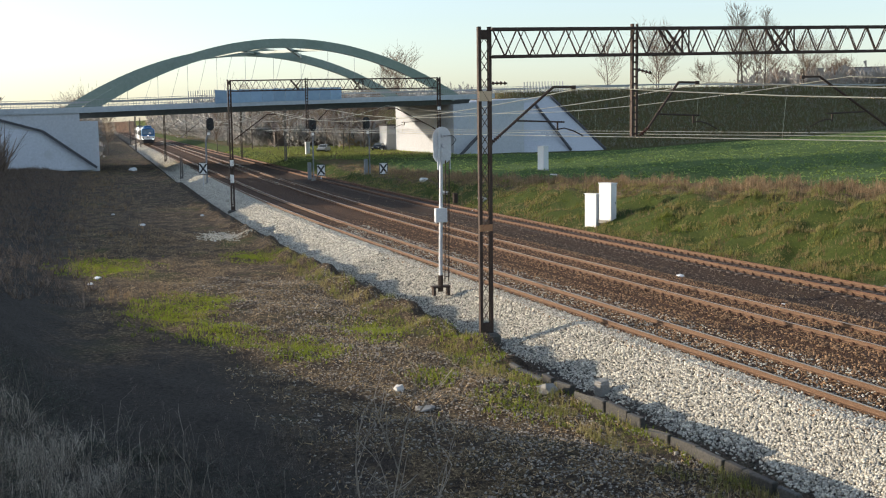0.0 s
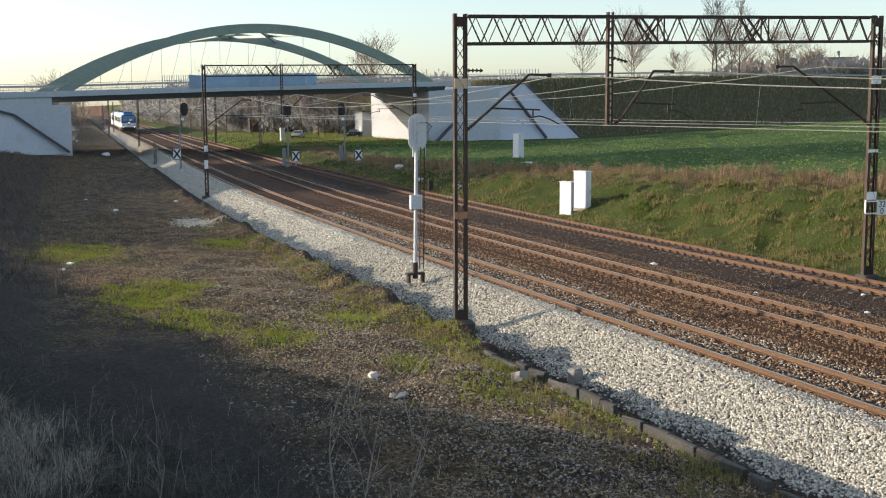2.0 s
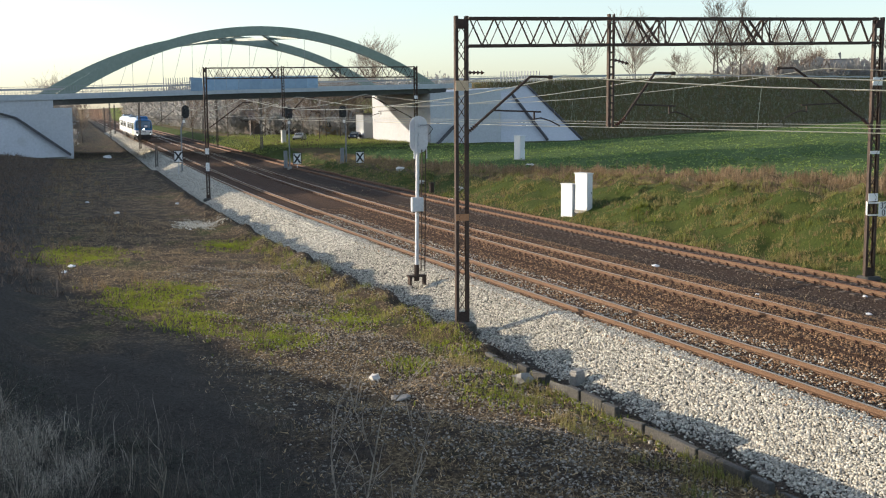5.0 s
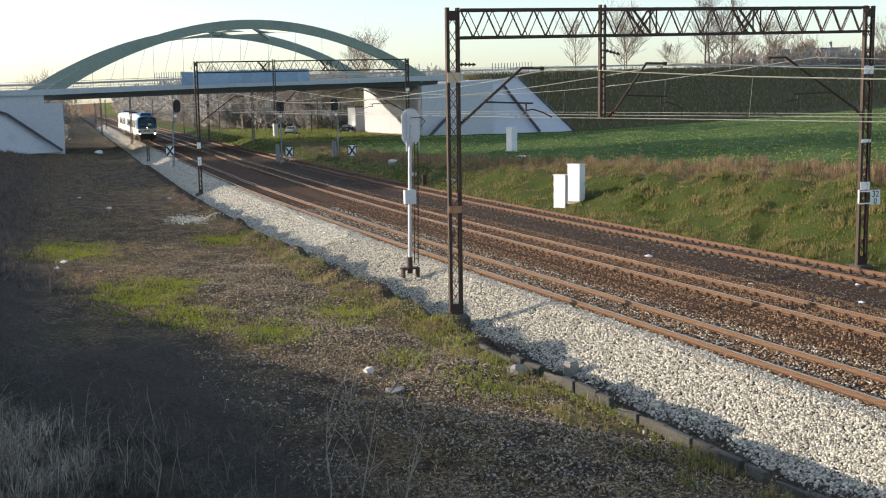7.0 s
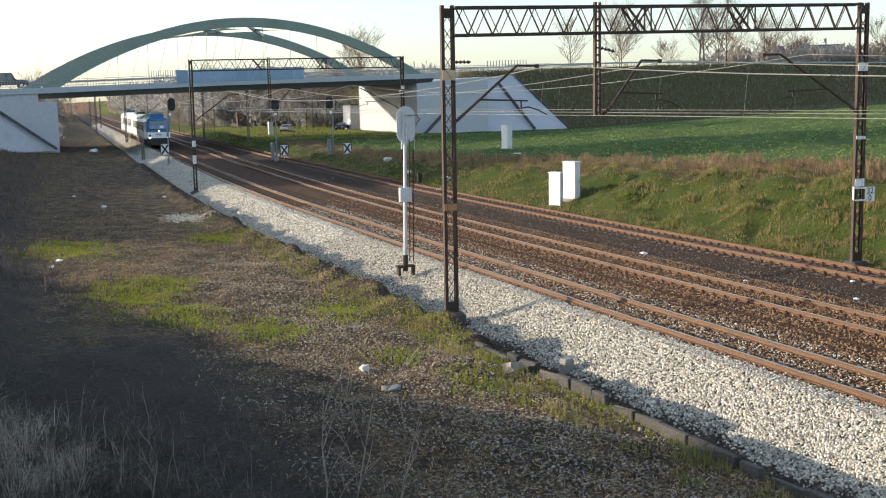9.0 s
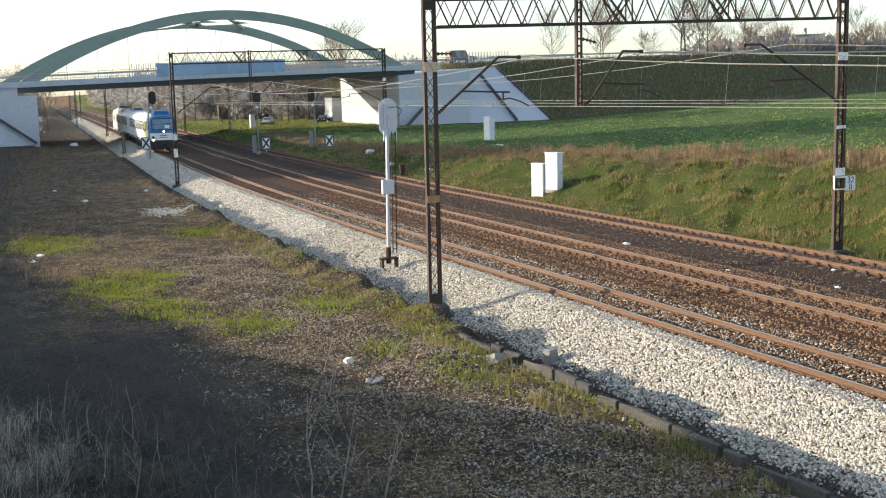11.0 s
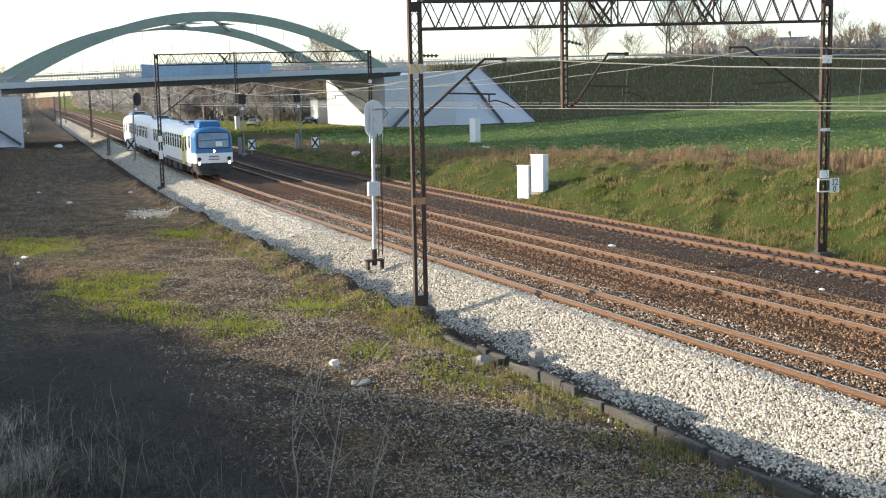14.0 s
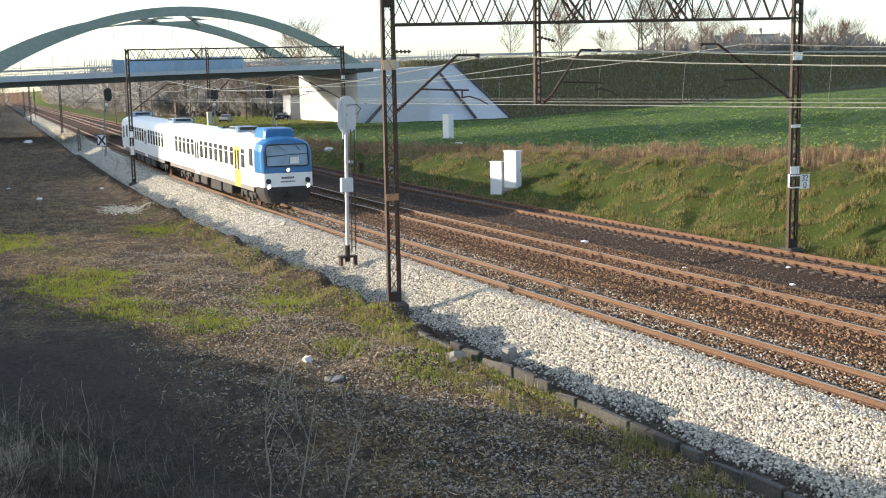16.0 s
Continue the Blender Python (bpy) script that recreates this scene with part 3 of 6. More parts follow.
# kilometre plate on the gantry's far leg
sign = thing("kilometre_plate", "white kilometre plate with black figures on a mast", "sign")
bm = bmesh.new()
bx(bm, (31.02, 33.86, 2.62), (0.46, 0.02, 0.56), bevel=0.004)
part("board", bm, WHITEPLATE, sign)
part("side_board", bx(bmesh.new(), (30.36, 34.0, 2.66), (0.02, 0.4, 0.5), pose(0, 0, 0, 0, 0, -35)), WHITEPLATE, sign)
for z in (2.4, 2.86):
    part("bracket", bar(bmesh.new(), (30.4, 33.95, z), (30.95, 33.88, z), 0.05), WHITEPLATE, sign)


def lettering(text, size, m, material, parent, name="figures"):
    cu = bpy.data.curves.new(name, "FONT")
    cu.body, cu.size, cu.extrude, cu.align_x = text, size, 0.003, "CENTER"
    tmp = bpy.data.objects.new(name, cu)
    me = bpy.data.meshes.new_from_object(tmp)
    bpy.data.objects.remove(tmp)
    me.materials.append(material)
    ob = new(name, me)
    ob.parent = parent
    ob.matrix_basis = m
    return ob


lettering("32", 0.34, pose(31.02, 33.845, 2.64, 90, 0, 0), BLACK, sign)
lettering("0", 0.34, pose(31.02, 33.845, 2.37, 90, 0, 0), BLACK, sign)

# ---- overhead wires ----
def wire(name, pts, r):
    bm = bmesh.new()
    sweep(bm, pts, [(-r, 0), (0, -r), (r, 0), (0, r)])
    ob = finish(name, bm, WIRE)
    return ob


SUPPORTS = [-27.0, 34.2, 95.0, 156.0, 217.0, 278.0]


def build_wires():
    for i, (u, shift) in enumerate(((18.08, -0.55), (23.05, -0.75), (29.38, -1.2))):
        root = thing("overhead_line", "thin copper contact and carrier wires strung above a track", "wire", group="overhead lines")
        top = (7.5, 7.66, 7.86)[i]
        carrier, contact = [], []
        for a, b in zip(SUPPORTS, SUPPORTS[1:]):
            for k in range(12):
                t = k / 12
                y = a + (b - a) * t
                x = u + float(off(y)) + shift * (1 - 0.7 * t)
                carrier.append((x + 0.1, y, top - 1.0 * 4 * t * (1 - t)))
                contact.append((x, y, 5.86 - 0.02 * i))
        for nm, pts, r in (("carrier_wire", carrier, 0.016), ("contact_wire", contact, 0.012)):
            w = wire(nm, draw_in(pts).tolist(), r)
            w.parent = root
        for k in range(2, len(carrier), 2):
            if k % 12:
                part("dropper", tube(bmesh.new(), draw_in(carrier[k]), draw_in(contact[k]), 0.006, n=3, caps=False), WIRE, root)


build_wires()

# ---- road bridge ----
def deck_bottom(x):
    return float(np.interp(x, [-40, 8, 36, 73, 120], [5.9, 7.24, 8.6, 9.6, 10.6]))


def deck_top(x):
    return float(np.interp(x, [-40, 8, 36, 73, 120], [8.2, 9.14, 10.12, 11.05, 12.2]))


def bridge_point(x, z, back=0.0):
    return Vector((x - 0.095 * back, float(bridge_front(x)) + back, z))


def build_bridge():
    root = thing("road_bridge", "grey road bridge hung from two green steel arches", "bridge")
    xs = np.linspace(7.8, 73.5, 24)
    # edge beams
    for back in (0.0, 25.5):
        bm = bmesh.new()
        sweep(bm, [bridge_point(x, deck_top(x), back) for x in np.linspace(-30, 78, 36)], [(-0.2, -0.85), (0.2, -0.85), (0.2, 0.0), (-0.2, 0.0)])
        part("edge_beam", bm, GIRDER, root)
    bm = bmesh.new()
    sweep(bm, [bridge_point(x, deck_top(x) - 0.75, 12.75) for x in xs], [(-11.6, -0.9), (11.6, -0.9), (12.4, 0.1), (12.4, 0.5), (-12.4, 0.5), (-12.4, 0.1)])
    part("deck", bm, GIRDERSHADE, root, "girder under the deck, coloured darker for its shade")
    # arches
    for back in (0.6, 25.0):
        ps = []
        for k in range(41):
            t = k / 40
            x = 8.9 + (70.6 - 8.9) * t
            z = (9.4 + 1.7 * t) + 9.65 * (1 - (2 * t - 1) ** 2)
            ps.append(bridge_point(x, z - 0.65, back))
        bm = bmesh.new()
        rings = []
        for i, p in enumerate(ps):
            tng = (ps[min(i + 1, 40)] - ps[max(i - 1, 0)]).normalized()
            nrm = Vector((-tng.z, 0, tng.x)).normalized()
            h, w = 0.72, 0.55
            y = Vector((0, 1, 0))
            rings.append([bm.verts.new(p + nrm * (sz * h) + y * (sy * w)) for sy, sz in ((-1, -1), (1, -1), (1, 1), (-1, 1))])
        for r0, r1 in zip(rings, rings[1:]):
            for i in range(4):
                bm.faces.new((r0[i], r0[(i + 1) % 4], r1[(i + 1) % 4], r1[i]))
        bm.faces.new(rings[0])
        bm.faces.new(rings[-1])
        bmesh.ops.recalc_face_normals(bm, faces=bm.faces[:])
        part("arch", bm, ARCHGREEN, root, "green painted steel box arch")
        for k in range(4, 38, 3):
            p = ps[k]
            part("hanger", tube(bmesh.new(), p, bridge_point(p.x, deck_top(p.x), back), 0.035, n=5), RAILING, root)
    # bracing between the crowns
    for x0, x1 in ((32, 40), (40, 32), (40, 49), (49, 40)):
        def crown(x):
            t = (x - 8.9) / 61.7
            return (9.4 + 1.7 * t) + 9.65 * (1 - (2 * t - 1) ** 2) - 0.75
        part("brace", bar(bmesh.new(), bridge_point(x0, crown(x0), 1.0), bridge_point(x1 + 2.0, crown(x1), 24.6), 0.45), ARCHGREEN, root)
    # railings: posts and bars
    for back in (0.05, 25.4):
        bm = bmesh.new()
        for dz in (0.25, 1.1):
            sweep(bm, [bridge_point(x, deck_top(x) + dz, back) for x in np.linspace(-30, 98, 30)], [(-0.03, -0.03), (0.03, -0.03), (0.03, 0.03), (-0.03, 0.03)])
        part("handrail", bm, RAILING, root)
        bm, me = bmesh.new(), None
        bx(bm, (0, 0, 0.56), (0.04, 0.04, 1.12))
        me = bpy.data.meshes.new("baluster")
        bm.to_mesh(me)
        bm.free()
        me.materials.append(RAILING)
        for x in np.arange(-14, 97, 0.42):
            ob = new("baluster", me)
            ob.parent, ob.matrix_basis = root, Matrix.Translation(bridge_point(x, deck_top(x), back))
    bm = bmesh.new()
    sweep(bm, [bridge_point(x, deck_top(x) + 0.8, 5.0) for x in np.linspace(-40, 110, 30)], [(-0.04, -0.16), (0.04, -0.16), (0.04, 0.16), (-0.04, 0.16)])
    part("crash_barrier", bm, RAILING, root)
    # anti-splash screens over the tracks
    xs = np.linspace(24.2, 28.2, 12)
    for a in xs:
        p = bridge_point(a, deck_top(a), 0.0)
        part("screen_post", bar(bmesh.new(), p, p + Vector((0, 0, 1.9)), 0.09), RAILING, root)
    n = 11
    for k in range(n):
        x0, x1 = 28.3 + (49.4 - 28.3) * k / n, 28.3 + (49.4 - 28.3) * (k + 0.985) / n
        b0, b1 = deck_top(x0) - 0.25, deck_top(x1) - 0.25
        bm = bmesh.new()
        poly(bm, [bridge_point(x0, b0, -0.28), bridge_point(x1, b1, -0.28), bridge_point(x1, deck_top(x1) + 1.75, -0.28), bridge_point(x0, deck_top(x0) + 1.9 - 0.01 * k, -0.28)], (0, 0.06, 0))
        part("screen_panel", bm, BARRIER, root)
    for a in np.linspace(84.0, 92.0, 14):
        p = bridge_point(a, deck_top(a), 0.0)
        part("screen_post", bar(bmesh.new(), p, p + Vector((0, 0, 1.9)), 0.14), RAILING, root)
    # abutments
    bm = bmesh.new()
    poly(bm, [(7.6, 180.0, -0.5), (10.4, 180.3, -0.5), (10.4, 180.3, 7.1), (7.6, 180.0, 7.1)], (-2.4, 25.2, 0))
    part("abutment_pier", bm, ABUT, root)
    bm = bmesh.new()
    poly(bm, [(-22, 177.3, -0.5), (7.75, 180.0, -0.5), (7.75, 180.0, 8.4), (-22, 177.3, 7.6)], (-0.1, 1.0, 0))
    part("wing_wall", bm, ABUT, root)
    bm = bmesh.new()
    poly(bm, [(9.9, 179.5, -0.2), (2.4, 178.6, 5.55), (-6.0, 178.0, 8.0), (-22, 176.0, 8.0), (-24, 168.0, -0.4)], (0, 0.5, -0.05))
    part("paved_slope", bm, ABUT, root)
    bm = bmesh.new()
    bar(bm, (9.9, 179.0, 0.1), (2.4, 178.2, 5.65), 0.4, 0.35)
    bar(bm, (2.4, 178.2, 5.65), (-6.0, 177.6, 8.1), 0.4, 0.35)
    part("gutter", bm, GUTTER, root)
    bm = bmesh.new()
    poly(bm, [(70.1, 186.0, -0.3), (84.0, 187.2, -0.3), (84.0, 187.2, 10.4), (70.0, 186.0, 9.3)], (-2.4, 25.4, 0))
    part("abutment_pier", bm, ABUT, root)
    bm = bmesh.new()
    poly(bm, [(69.9, 185.0, -0.2), (101.3, 189.5, 0.8), (95.0, 200.0, 11.0), (84.0, 194.0, 10.3)], (0, 0.8, -0.2))
    part("paved_slope", bm, ABUT, root)
    bm = bmesh.new()
    bar(bm, (70.1, 183.6, 0.3), (83.6, 191.6, 10.2), 0.4, 0.4)
    bar(bm, (90.0, 195.6, 9.4), (93.9, 188.3, 0.9), 0.4, 0.4)
    bar(bm, (95.1, 199.7, 11.1), (101.6, 189.4, 0.9), 0.35, 0.35)
    part("gutter", bm, GUTTER, root)


# darker copy of the girder grey: shade below the deck put into the colour
GIRDERSHADE = surface("girder_shade_tone", (0.10, 0.11, 0.115), (0.15, 0.16, 0.165), 2, 0.3, 0.7)
build_bridge()

# ---- railcar train ----
TRAIN_WHITE = surface("train_white_paint", (0.76, 0.77, 0.76), (0.82, 0.83, 0.82), 6, 0.5, 0.35, 0, 0.02, (0.68, 0.68, 0.66), 0.25)
TRAIN_BLUE = surface("train_blue_paint", (0.012, 0.125, 0.31), (0.018, 0.15, 0.36), 6, 0.6, 0.35, 0, 0.02)
TRAIN_YELLOW = surface("train_yellow_door", (0.70, 0.62, 0.08), (0.8, 0.7, 0.12), 6, 0.6, 0.4, 0, 0.02)
TRAIN_GREY = surface("train_grey_skirt", (0.16, 0.145, 0.13), (0.25, 0.235, 0.21), 8, 0.8, 0.6, 0, 0.05, (0.10, 0.08, 0.065), 0.5)
UNDER = surface("underframe", (0.025, 0.023, 0.022), (0.06, 0.055, 0.05), 10, 1, 0.8, 0.1, 0.1)
TRAIN_ROOF = surface("train_roof_unit", (0.20, 0.29, 0.40), (0.34, 0.42, 0.50), 5, 0.8, 0.5, 0, 0.05)
HEADLIGHT = glow("headlamp_glow", (1.0, 0.95, 0.85), 12.0)


def glass_mat(name, tint):
    m, nt, b = nodes(name)
    f = noise_tex(nt, 0.8, 3)
    nt.links.new(ramp(nt, f, [(0.3, tint), (0.7, tuple(min(1, c * 1.8) for c in tint))]), b.inputs["Base Color"])
    b.inputs["Roughness"].default_value = 0.06
    b.inputs["Specular IOR Level"].default_value = 0.8
    return m


GLASS = glass_mat("dark_window_glass", (0.06, 0.07, 0.065))
SCREEN = glass_mat("windscreen_glass", (0.07, 0.13, 0.20))
LEN = 25.0


def section(w, z0, z1, roof):
    """Half-rounded body outline, from the lower left round over the roof."""
    pts = [(-w, z0), (-w, z1)]
    for k in range(1, 8):
        a = math.pi * k / 8
        pts.append((-w * math.cos(a) * (0.985 if 1 < k < 7 else 0.99), z1 + (roof - z1) * math.sin(a) ** 0.72))
    pts += [(w, z1), (w, z0)]
    return pts


def loft(bm, rings, cap0=True, cap1=True):
    vs = [[bm.verts.new(p) for p in r] for r in rings]
    n = len(vs[0])
    for a, b in zip(vs, vs[1:]):
        for i in range(n):
            bm.faces.new((a[i], a[(i + 1) % n], b[(i + 1) % n], b[i]))
    if cap0:
        bm.faces.new(vs[0])
    if cap1:
        bm.faces.new(vs[-1][::-1])
    bmesh.ops.recalc_face_normals(bm, faces=bm.faces[:])


def railcar(leading):
    """Local space: the leading end at y = 0, the body running to y = LEN; rail top at z = 0."""
    root = thing("railcar", "white railcar with blue cab front, dark windows and lit headlamps" if leading else "white trailing railcar with dark windows and roof units", "train", group="two-car train")
    w = 1.5
    bm = bmesh.new()
    sec = section(w, 1.22, 3.25, 4.0)
    y0 = 1.3 if leading else 0.15
    loft(bm, [[(x, y, z) for x, z in sec] for y in (y0, 6, 12, 18, LEN - 0.15)])
    body = part("body", bm, TRAIN_WHITE, root, "white painted body shell", smooth=False)
    if leading:
        bm = bmesh.new()
        rings = []
        for y, k, dz in ((1.3, 1.0, 0.0), (0.75, 0.995, 0.0), (0.35, 0.975, -0.03), (0.1, 0.94, -0.09), (0.0, 0.88, -0.16)):
            rings.append([(x * k, y + 0.12 * max(0, z - 2.2), 2.05 + max(0, z - 2.05) * (1 + dz / 2) if z > 2.05 else 2.05) for x, z in section(w, 2.05, 3.25, 4.0)])
        loft(bm, rings, cap0=False)
        part("cab_front", bm, TRAIN_BLUE, root, "blue rounded cab front", smooth=False)
        bm = bmesh.new()
        rings = [[(sx * w * k, y, z) for sx, z in ((-1, 1.3), (-1, 2.05), (1, 2.05), (1, 1.3))] for y, k in ((1.3, 1.0), (0.75, 0.995), (0.35, 0.975), (0.1, 0.94), (0.0, 0.88))]
        loft(bm, rings, cap0=False)
        part("cab_apron", bm, TRAIN_WHITE, root, "white lower cab panel")
        bm = bmesh.new()
        rings = [[(sx * w * k, y, z) for sx, z in ((-0.78, 0.42), (-0.97, 0.95), (-1, 1.3), (1, 1.3), (0.97, 0.95), (0.78, 0.42))] for y, k in ((1.6, 0.95), (0.5, 0.95), (0.15, 0.9), (0.02, 0.8))]
        loft(bm, rings)
        part("skirt", bm, UNDER, root, "black lower front skirt")
        bm = bmesh.new()
        zt = [(-1.12, 2.42), (1.12, 2.42), (1.18, 2.5), (1.18, 3.45), (1.08, 3.58), (-1.08, 3.58), (-1.18, 3.45), (-1.18, 2.5)]
        poly(bm, [(x, -0.012 + 0.12 * max(0, z - 2.2) - 0.02, z) for x, z in zt], (0, 0.03, 0))
        scr = part("windscreen", bm, SCREEN, root, "broad dark windscreen")
        bm = bmesh.new()
        for p, q in zip(zt, zt[1:] + zt[:1]):
            bar(bm, (p[0], -0.04 + 0.12 * max(0, p[1] - 2.2), p[1]), (q[0], -0.04 + 0.12 * max(0, q[1] - 2.2), q[1]), 0.06)
        part("rubber_seal", bm, RUBBER, scr)
        bm = bmesh.new()
        bar(bm, (-1.1, -0.01, 2.98), (-0.05, 0.0, 3.02), 0.035)
        bar(bm, (0.05, 0.0, 3.04), (1.1, -0.02, 3.06), 0.035)
        bar(bm, (-0.5, 0.03, 3.5), (-0.2, 0.01, 3.3), 0.025)
        bar(bm, (0.5, 0.03, 3.5), (0.75, 0.01, 3.25), 0.025)
        part("wiper", bm, BLACK, scr)
        bm = bmesh.new()
        bx(bm, (0.38, -0.045, 2.72), (0.5, 0.01, 0.36))
        part("paper_notice", bm, WHITEPLATE, scr)
        for x, z, r in ((0.0, 2.2, 0.085), (-1.11, 1.32, 0.09), (1.11, 1.32, 0.09)):
            bm = bmesh.new()
            tube(bm, (x, 0.05, z), (x, -0.06, z), r + 0.035, n=14)
            lamp = part("headlamp", bm, RUBBER, root)
            part("lens", tube(bmesh.new(), (x, -0.055, z), (x, -0.08, z), r, n=14), HEADLIGHT, lamp, "lit headlamp lens")
        for s in (-1, 1):
            part("marker_lamp", tube(bmesh.new(), (s * 1.11, 0.05, 1.62), (s * 1.11, -0.05, 1.62), 0.15, n=12), BLACK, root)
        for x0, wd, z in ((-0.02, 0.72, 1.78), (-0.02, 0.82, 1.58)):
            n = 8
            bm = bmesh.new()
            for k in range(n):
                bx(bm, (x0 + wd * ((k + 0.5) / n - 0.5), -0.012, z), (wd / n * 0.7, 0.012, 0.11 if z > 1.7 else 0.07))
            part("marking_bars", bm, BLACK, root)
        bm = bmesh.new()
        bx(bm, (0, -0.1, 0.95), (0.35, 0.35, 0.3), bevel=0.04)
        tube(bm, (0, 0.0, 0.95), (0, -0.35, 0.95), 0.12, n=8)
        part("coupler", bm, BLACK, root)
    # roof units
    bm = bmesh.new()
    if leading:
        rr = [[(x, y, z) for x, z in ((-k * 0.9, 3.8), (-k * 0.85, 4.3 + dz), (-k * 0.7, 4.42 + dz), (k * 0.7, 4.42 + dz), (k * 0.85, 4.3 + dz), (k * 0.9, 3.8))] for y, k, dz in ((1.3, 0.92, -0.06), (1.55, 1.0, 0.0), (3.2, 1.0, 0.0), (3.5, 0.95, -0.2))]
        loft(bm, rr)
        part("roof_pod", bm, TRAIN_BLUE, root, "blue roof equipment pod")
        part("antenna", tube(bmesh.new(), (0.35, 3.0, 4.0), (0.35, 3.0, 4.75), 0.03, n=6), RAILING, root)
    for y, l, wd, h in (((8.8, 2.0, 0.75, 0.36), (5.6, 0.9, 0.5, 0.18), (13.5, 0.7, 0.4, 0.16)) if leading else ((2.6, 2.2, 0.8, 0.36), (22.9, 2.4, 0.9, 0.4))):
        bm = bmesh.new()
        bx(bm, (0, y, 4.0 + h / 2 - 0.08), (2 * wd, l, h), bevel=0.12)
        pod = part("roof_unit", bm, TRAIN_ROOF, root)
        bm = bmesh.new()
        bx(bm, (0, y - l / 2 - 0.01, 4.0 + h / 2), (1.4 * wd, 0.03, h * 0.5))
        part("grille", bm, BLACK, pod)
        for s in (-1, 1):
            part("grille", bx(bmesh.new(), (s * (wd + 0.004), y, 4.02 + h / 2), (0.02, l * 0.7, h * 0.4)), BLACK, pod)
    # side windows, doors and skirts
    ys = [3.7, 6.2, 7.5, 8.8, 10.1, 11.4, 12.7, 14.0, 16.6, 17.9, 19.2, 20.5, 21.8] if leading else [2.2, 3.5, 4.8, 6.1, 7.4, 8.7, 12.0, 13.3, 14.6, 15.9, 17.2, 18.5, 21.5]
    for s in (-1, 1):
        for y in ys:
            bm = bmesh.new()
            bx(bm, (s * (w + 0.004), y, 2.68), (0.03, 0.74, 1.06), bevel=0.012)
            pane = part("window", bm, GLASS, root)
            part("window_frame", bx(bmesh.new(), (s * (w + 0.018), y, 2.93), (0.012, 0.74, 0.05)), TRAIN_WHITE, pane)
        if leading:
            part("cab_window", bx(bmesh.new(), (s * (w + 0.004), 1.95, 2.85), (0.03, 0.7, 0.95), bevel=0.01), GLASS, root)
        for y in ((4.95, 15.3) if leading else (10.4, 23.6)):
            col = TRAIN_YELLOW if (leading and y < 6) else TRAIN_WHITE
            bm = bmesh.new()
            bx(bm, (s * (w + 0.002), y, 2.15), (0.03, 1.3, 2.3), bevel=0.01)
            door = part("door", bm, col, root, "yellow passenger door" if col is TRAIN_YELLOW else "")
            for k in (-0.3, 0.3):
                part("door_glass", bx(bmesh.new(), (s * (w + 0.016), y + k, 2.55), (0.014, 0.4, 1.1)), GLASS, door)
        bm = bmesh.new()
        bx(bm, (s * (w - 0.03), LEN / 2 + 0.4, 1.1), (0.05, LEN - 2.4, 0.26))
        part("side_skirt", bm, TRAIN_GREY, root, "grimy grey lower side panel")
    for y, l, z in ((8.6, 2.2, 0.62), (11.5, 2.6, 0.55), (14.8, 1.8, 0.65), (17.0, 1.4, 0.6)):
        part("underfloor_box", bx(bmesh.new(), (0, y, z), (2.5, l, 0.6), bevel=0.05), UNDER, root)
    for y in (4.2, LEN - 4.2):
        bm = bmesh.new()
        for s in (-1, 1):
            bx(bm, (s * 1.05, y, 0.62), (0.16, 3.2, 0.3), bevel=0.04)
            for k in (-1.1, 1.1):
                bx(bm, (s * 1.12, y + k, 0.5), (0.2, 0.36, 0.32), bevel=0.04)
            tube(bm, (s * 1.1, y, 0.4), (s * 1.1, y, 0.95), 0.16, n=8)
        bx(bm, (0, y, 0.7), (2.0, 0.6, 0.3))
        bogie = part("bogie", bm, UNDER, root)
        for k in (-1.15, 1.15):
            for s in (-1, 1):
                part("wheel", tube(bmesh.new(), (s * 0.70, y + k, 0.45), (s * 0.83, y + k, 0.45), 0.45, n=20), FASTENER, bogie)
    bm = bmesh.new()
    bx(bm, (0, LEN - 0.08 if leading else 0.05, 2.3), (2.3, 0.4, 2.6), bevel=0.1)
    part("gangway_bellows", bm, RUBBER, root)
    return root


CAR_A = railcar(True)
CAR_B = railcar(False)

# ---- lineside things ----
rng = np.random.default_rng(7)


